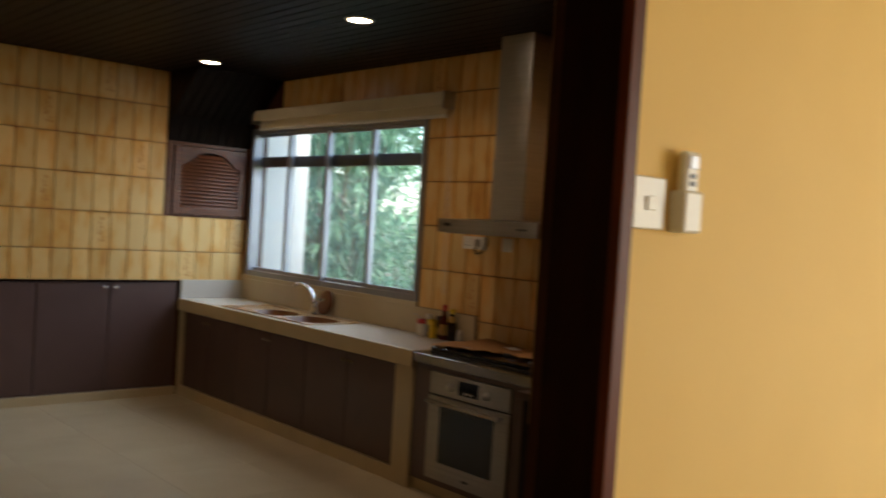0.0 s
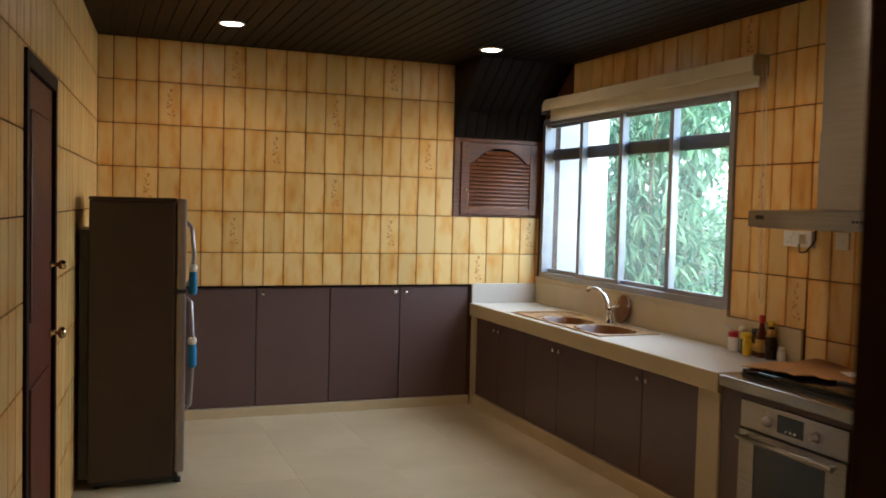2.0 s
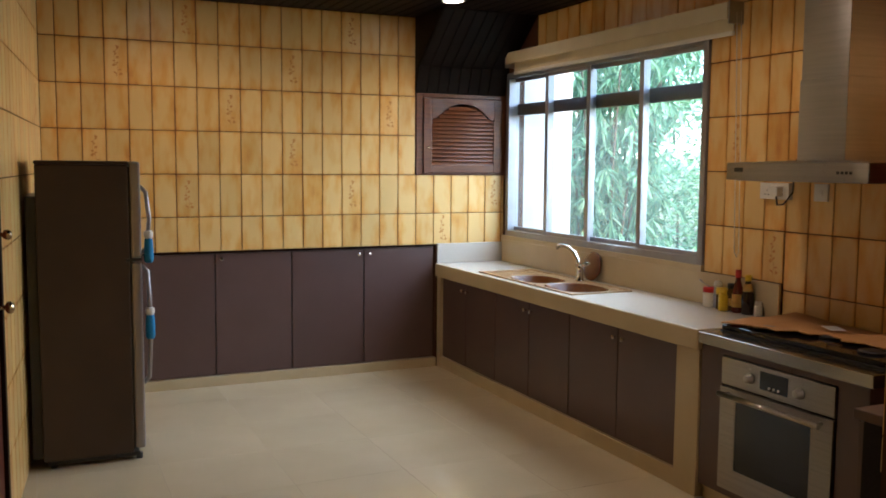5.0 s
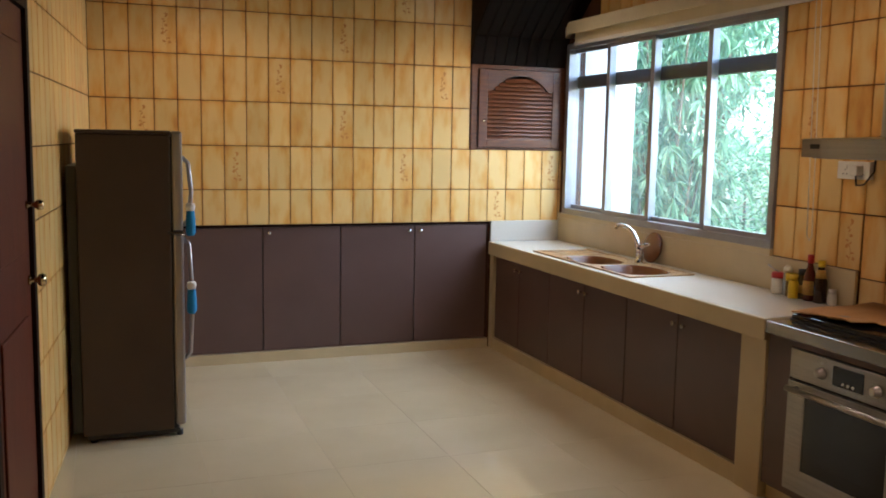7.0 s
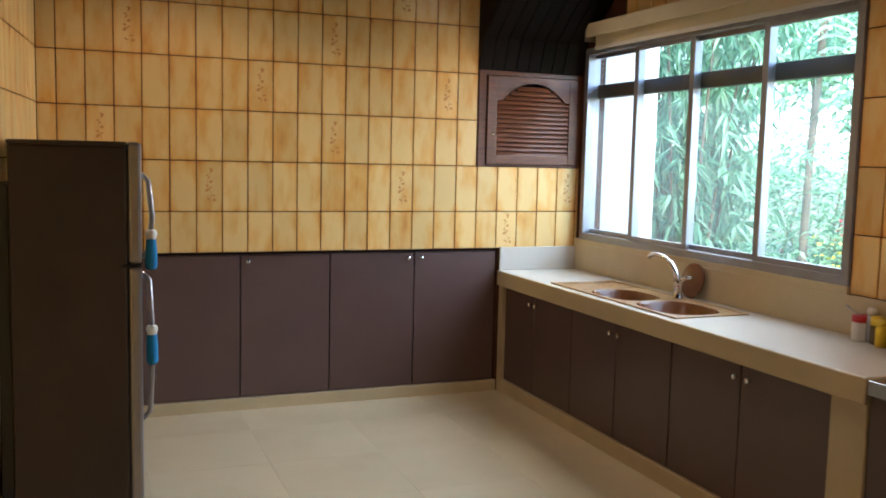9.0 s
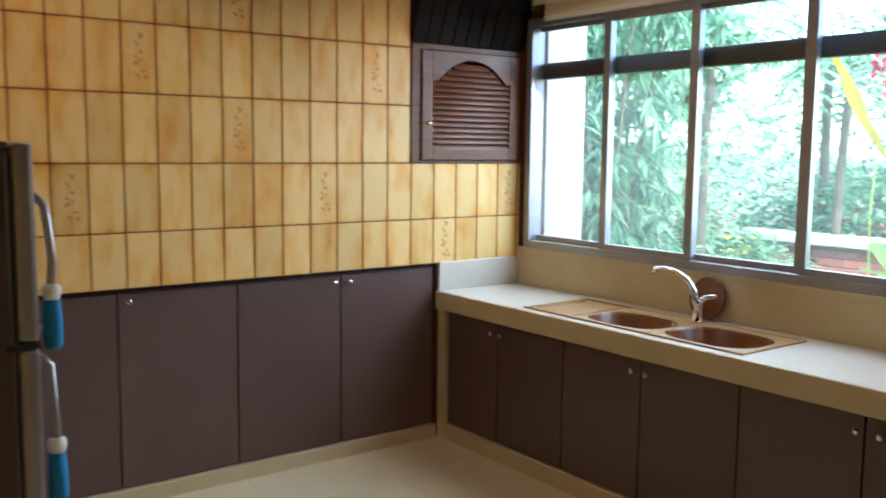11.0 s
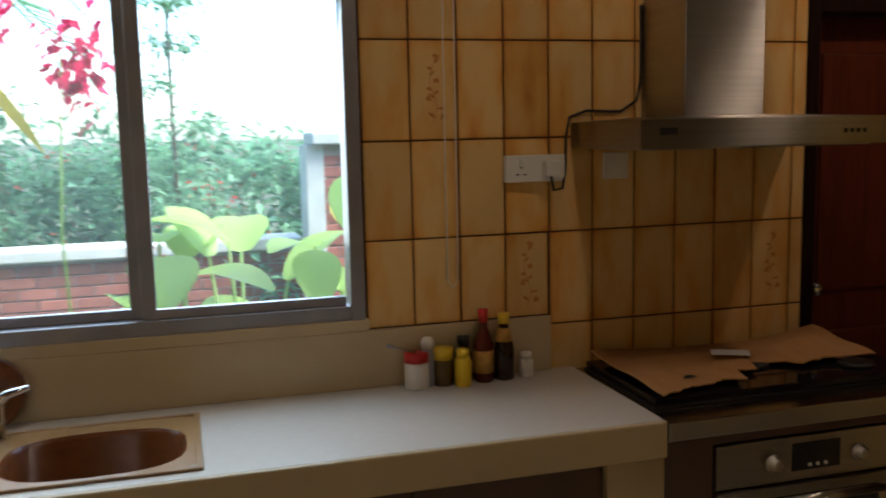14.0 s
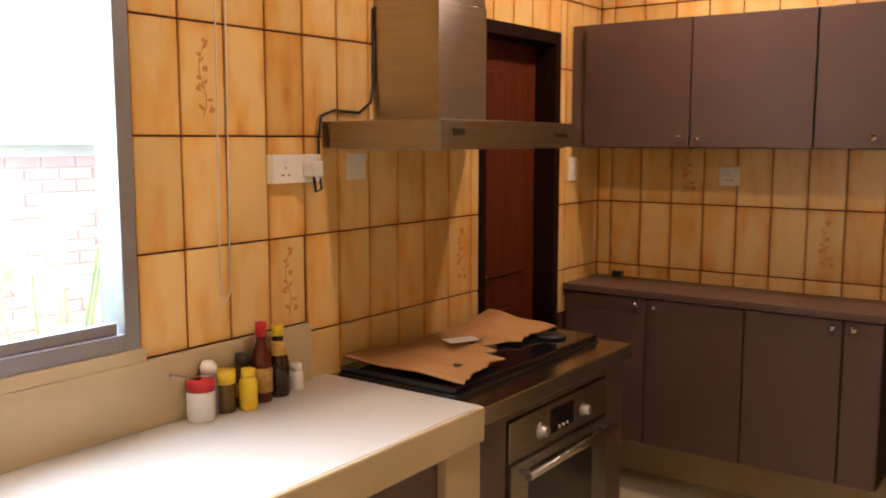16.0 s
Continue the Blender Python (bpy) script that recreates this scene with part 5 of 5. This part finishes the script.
for k in range(6):
    y = 4.6 + k * 0.95
    shrub("hedge_shrub", (8.75 + 0.25 * math.sin(k * 2.1), y, 0.9 + 0.12 * math.cos(k * 1.7)), (0.7, 0.8, 0.55), 1500, 20 + k, "green flowering hedge shrub with red blossoms behind the low wall", M_REDFL, 90)
for k in range(5):
    shrub("hedge_shrub", (9.9 + 0.3 * math.sin(k * 1.3), 4.9 + k * 1.1, 1.15), (0.8, 0.85, 0.7), 1300, 60 + k, "green flowering hedge shrub with red blossoms behind the low wall", M_REDFL, 60)
for k, (x, y, z, s) in enumerate(((7.6, 9.9, 0.7, 0.8), (7.3, 9.0, 0.45, 0.55), (8.3, 11.2, 1.3, 1.1), (10.5, 12.5, 1.8, 1.5))):
    shrub("garden_shrub", (x, y, z), (s, s, s), 2200, 40 + k, "dense green garden shrub", M_LEAFY if k == 1 else None, 60 if k == 1 else 0, (0.11, 0.035))


def palm(at, height, fronds, size, seed, label, flowers=False):
    rng = random.Random(seed)
    t = thing("palm_tree", (at[0], at[1], G), label, "palm tree")
    top = Vector((at[0], at[1], G + height))
    part("trunk", tube(bmesh.new(), [(at[0], at[1], G), (at[0] + 0.03, at[1], G + height * 0.5), top], [0.06, 0.045, 0.04], 10), M_BARK, t)
    for k in range(fronds):
        a = 2 * math.pi * k / fronds + rng.uniform(-0.3, 0.3)
        up = rng.uniform(-0.2, 0.9)
        d = Vector((math.cos(a), math.sin(a), 0))
        rib = [top + d * size * f + Vector((0, 0, size * (up * f - 0.9 * f * f))) for f in (0, 0.25, 0.5, 0.75, 1)]
        fr = bmesh.new()
        tube(fr, rib, [0.012, 0.01, 0.008, 0.006, 0.003], 5)
        side = Vector((-d.y, d.x, 0))
        for j in range(22):
            f = 0.12 + 0.86 * j / 22
            i = min(3, int(f * 4))
            p = rib[i].lerp(rib[i + 1], f * 4 - i)
            for s in (-1, 1):
                ln = size * 0.36 * math.sin(math.pi * min(1, f * 0.8 + 0.15))
                q = p + side * s * ln + d * ln * 0.45 + Vector((0, 0, -0.35 * ln))
                w = d * 0.016
                fr.faces.new([fr.verts.new(v) for v in (p - w, p + w, q)])
        part("frond", fr, M_LEAF, t)
    return t


palm((8.2, 8.85), 2.6, 11, 1.25, 5, "slim garden palm with feathery fronds")
palm((9.6, 8.0), 3.1, 12, 1.7, 9, "palm with long fronds behind the hedge")


def tiered_tree(at, height, seed):
    """A slender conifer with clouds of foliage in tiers."""
    rng = random.Random(seed)
    t = thing("tiered_tree", (at[0], at[1], G), "slender tree with foliage in separate tiers", "tree")
    part("trunk", tube(bmesh.new(), [(at[0], at[1], G), (at[0], at[1], G + height)], [0.022, 0.008], 8), M_BARK, t)
    pts = []
    k, z = 0, 0.9
    while z < height:
        r = 0.34 * (1 - 0.55 * z / height)
        cx, cy = at[0] + 0.08 * math.sin(k * 2.4), at[1] + 0.12 * math.cos(k * 2.4)
        pts += [Vector((cx + rng.gauss(0, r * 0.5), cy + rng.gauss(0, r * 0.5), G + z + rng.gauss(0, 0.045))) for _ in range(150)]
        z += 0.27
        k += 1
    leaf_cloud("foliage", pts, M_LEAF, t, 0.08, 0.03, 0.2, seed)


tiered_tree((8.1, 6.55), 4.4, 4)
tiered_tree((10.2, 4.3), 4.6, 14)


def broad_leaf_plant(at, leaves, seed, label, yellow=False):
    rng = random.Random(seed)
    t = thing("broad_leaf_plant", (at[0], at[1], G), label, "plant")
    for k in range(leaves):
        a = rng.uniform(0, 6.28)
        h = rng.uniform(0.75, 1.45)
        d = Vector((math.cos(a), math.sin(a), 0))
        p0 = Vector((at[0] + rng.uniform(-0.06, 0.06), at[1] + rng.uniform(-0.06, 0.06), G))
        p1 = p0 + d * rng.uniform(0.08, 0.3) + Vector((0, 0, h))
        part("stalk", tube(bmesh.new(), [p0, (p0 + p1) / 2 + Vector((0, 0, 0.05)), p1], [0.014, 0.011, 0.007], 6), M_LEAFC, t)
        bm = bmesh.new()
        ln, w = rng.uniform(0.34, 0.5), rng.uniform(0.09, 0.14)
        tilt = rng.uniform(0.2, 1.2)
        ax = (d * math.cos(tilt) + Vector((0, 0, math.sin(tilt)))).normalized()
        sd = Vector((-d.y, d.x, 0))
        nr = ax.cross(sd)
        rows = []
        for i in range(8):
            f = i / 7
            c = p1 + ax * ln * f + Vector((0, 0, -0.3 * ln * f * f))
            ww = w * math.sin(math.pi * min(0.999, 0.06 + f * 0.92)) ** 0.7
            rows.append([bm.verts.new(c + sd * ww * s + nr * (0.25 * ww * abs(s))) for s in (-1, -0.5, 0, 0.5, 1)])
        for q, s in zip(rows, rows[1:]):
            for i in range(4):
                f = bm.faces.new((q[i], q[i + 1], s[i + 1], s[i]))
                f.smooth = True
        part("leaf", bm, M_LEAFY if (yellow and k == 0) else M_LEAFC, t)


broad_leaf_plant((5.5, 6.62), 7, 11, "broad-leaved garden plant close under the window")
broad_leaf_plant((5.55, 6.3), 8, 1, "broad-leaved garden plant close under the window")
broad_leaf_plant((5.7, 5.85), 8, 2, "broad-leaved garden plant close under the window", True)
broad_leaf_plant((5.9, 5.25), 9, 3, "broad-leaved garden plant beside the brick wall", True)
broad_leaf_plant((6.3, 4.75), 9, 7, "broad-leaved garden plant beside the brick wall")


def palm(at, height, fronds, length, seed):
    """A slender palm: a thin ringed trunk and arching fronds with narrow hanging leaflets."""
    rng = random.Random(seed)
    t = thing("garden_palm", (at[0], at[1], G), "slender garden palm with drooping feathery fronds", "palm")
    top = Vector((at[0] + 0.08, at[1], height))
    line = [Vector((at[0], at[1], G)).lerp(top, f) + Vector((0, 0.05 * math.sin(3 * f), 0)) for f in (0, 0.3, 0.6, 0.85, 1)]
    part("trunk", tube(bmesh.new(), line, [0.05, 0.04, 0.036, 0.04, 0.03], 9), M_BARK, t)
    for k in range(fronds):
        a = 2 * math.pi * (k + rng.uniform(-0.3, 0.3)) / fronds
        d, side = Vector((math.cos(a), math.sin(a), 0)), Vector((-math.sin(a), math.cos(a), 0))
        L, up = length * rng.uniform(0.8, 1.15), rng.uniform(0.35, 0.8)
        rib = [top + d * (L * f * (1 - 0.25 * f)) + Vector((0, 0, L * (up * f - (up + 0.55) * f * f))) for f in (i / 14 for i in range(15))]
        bm = tube(bmesh.new(), rib[::2], [0.010 - 0.0011 * i for i in range(8)], 5)
        for i in range(2, 15):
            for s in (-1, 1):
                n = 0.34 * L * math.sin(math.pi * (0.12 + 0.82 * i / 14)) * rng.uniform(0.8, 1.1)
                p, run = rib[i], (rib[i] - rib[i - 1]).normalized() * 0.022
                tip = p + side * s * n * 0.8 + d * n * 0.45 + Vector((0, 0, -n * rng.uniform(0.35, 0.7)))
                mid = p.lerp(tip, 0.45) + Vector((0, 0, 0.1 * n))
                v = [bm.verts.new(q) for q in (p - run * 0.5, p + run * 0.5, mid + run * 0.8, tip, mid - run * 0.8)]
                bm.faces.new((v[0], v[1], v[2], v[4]))
                bm.faces.new((v[4], v[2], v[3]))
        part("frond", bm, M_LEAFB, t)
    return t


palm((7.9, 8.5), 2.35, 11, 1.0, 71)
palm((7.2, 9.35), 2.95, 11, 1.15, 72)


def ginger(at, seed, height):
    """A tall stem with a drooping pink flower head and a long yellowing leaf."""
    rng = random.Random(seed)
    t = thing("pink_flower_stem", (at[0], at[1], G), "tall stem with hanging bright pink flowers and a yellow leaf", "flower")
    top = Vector((at[0], at[1], height))
    part("stem", tube(bmesh.new(), [(at[0], at[1], G), (at[0], at[1] + 0.05, 1.2), top], [0.007, 0.006, 0.004], 7), M_LEAFC, t)
    leaf_cloud("flower_head", [top + Vector((rng.gauss(0, 0.05), -0.06 + rng.gauss(0, 0.06), -0.05 + rng.gauss(0, 0.10))) for _ in range(110)], M_PINK, t, 0.075, 0.055, 0.6, seed)
    bm = bmesh.new()
    rows = []
    for i in range(9):
        f = i / 8
        c = top + Vector((0, 0.12 + 0.1 * f, 0.05)) + Vector((0, -0.42 * f + 0.3, -0.5 * f))
        w = 0.085 * math.sin(math.pi * min(0.99, 0.05 + 0.93 * f))
        rows.append([bm.verts.new(c + Vector((0, 0.8, 0.6)) * w * s) for s in (-1, 0, 1)])
    for q, s in zip(rows, rows[1:]):
        for i in range(2):
            bm.faces.new((q[i], q[i + 1], s[i + 1], s[i]))
    part("leaf", bm, M_LEAFY, t)


ginger((5.89, 6.99), 31, 2.02)
ginger((6.55, 7.48), 32, 2.32)


# ---- brick garden walls ----
def brick_course(wall, x, y0, y1, z0, z1, depth, limit):
    bl, bh, j = 0.215, 0.065, 0.01
    me = mesh_of("brick", B(0, depth, 0.0, bl, 0, bh, bevel=0.004), M_BRICK)
    z, r = z0, 0
    while z + bh <= z1 + 0.001:
        y = y0 - (0.11 if r % 2 else 0)
        while y < y1 - 0.05:
            a, b = max(y, y0), min(y + bl, y1)
            if b - a > 0.05:
                ob = new("brick", me)
                ob.parent = wall
                ob.matrix_local = Matrix.Translation((x, a, z)) @ Matrix.Diagonal((1, (b - a) / bl, 1, 1))
            y += bl + j
        z += bh + j
        r += 1


gw = tagged(new("wall_garden_low", mesh_of("wall_garden_low", B(7.72, 7.92, 5.75, 9.4, G, 0.86), M_MORTAR)), "low red brick garden wall with a pale coping", "garden wall", "", "structure")
brick_course(gw, 7.708, 5.75, 8.9, 0.02, 0.86, 0.03, 300)
setting("coping", B(7.66, 7.98, 5.75, 9.4, 0.86, 0.94, bevel=0.012), M_COPING, "pale weathered coping on the low garden wall", "coping")
gp = tagged(new("wall_garden_high", mesh_of("wall_garden_high", B(7.42, 7.7, 2.2, 5.62, G, 1.56), M_MORTAR)), "higher red brick garden wall with a grey coping", "garden wall", "", "structure")
brick_course(gp, 7.408, 3.4, 5.62, 0.3, 1.56, 0.03, 300)
setting("coping", B(7.34, 7.78, 2.15, 5.70, 1.56, 1.64, bevel=0.012), M_COPING, "grey weathered coping on the high garden wall", "coping")
setting("pillar", B(7.40, 7.72, 5.622, 5.74, G, 1.56, bevel=0.006), M_COPING, "pale rendered end of the brick wall", "pier")

# distance: trees beyond the garden
for k, (x, y, s) in enumerate(((16, 22, 3.2), (22, 14, 3.4), (15, 15.5, 2.0))):
    rng = random.Random(70 + k)
    t = thing("far_tree", (x, y, G), "broad green tree beyond the garden", "tree")
    part("trunk", tube(bmesh.new(), [(x, y, G), (x + 0.1, y, 1.5), (x, y + 0.2, 3.0)], [0.22, 0.17, 0.1], 9), M_BARK, t)
    for q in range(4):
        a = q * 1.6 + k
        part("limb", tube(bmesh.new(), [(x, y, 2.0), (x + s * 0.3 * math.cos(a), y + s * 0.3 * math.sin(a), 3.2), (x + s * 0.6 * math.cos(a), y + s * 0.6 * math.sin(a), 4.0)], [0.1, 0.06, 0.02], 7), M_BARK, t)
    leaf_cloud("crown", clump(rng, (x, y, 3.6), (s, s, s * 0.7), 2600), M_LEAF, t, 0.28, 0.14, 0.2, 70 + k)

# ---- pieces of the surfaces ----
all_tiles()
FT = 0.6
fm = {}


def floor_tiles():
    for i in range(-2, 8):
        for j in range(-1, 15):
            a, b = max(-0.6, i * FT + 0.10), min(XE, (i + 1) * FT + 0.10)
            c, d = j * FT + 0.22, (j + 1) * FT + 0.22
            d = min(d, YN)
            if b - a < 0.05 or d - c < 0.05:
                continue
            key = (round(b - a, 3), round(d - c, 3))
            if key not in fm:
                fm[key] = mesh_of("floor_tile", B(-key[0] / 2 + 0.0008, key[0] / 2 - 0.0008, -key[1] / 2 + 0.0008, key[1] / 2 - 0.0008, -0.005, 0, bevel=0.0004), M_FLOOR)
            ob = new("floor_tile", fm[key])
            ob.parent = floor
            ob.matrix_local = Matrix.Translation(((a + b) / 2, (c + d) / 2, 0))


floor_tiles()
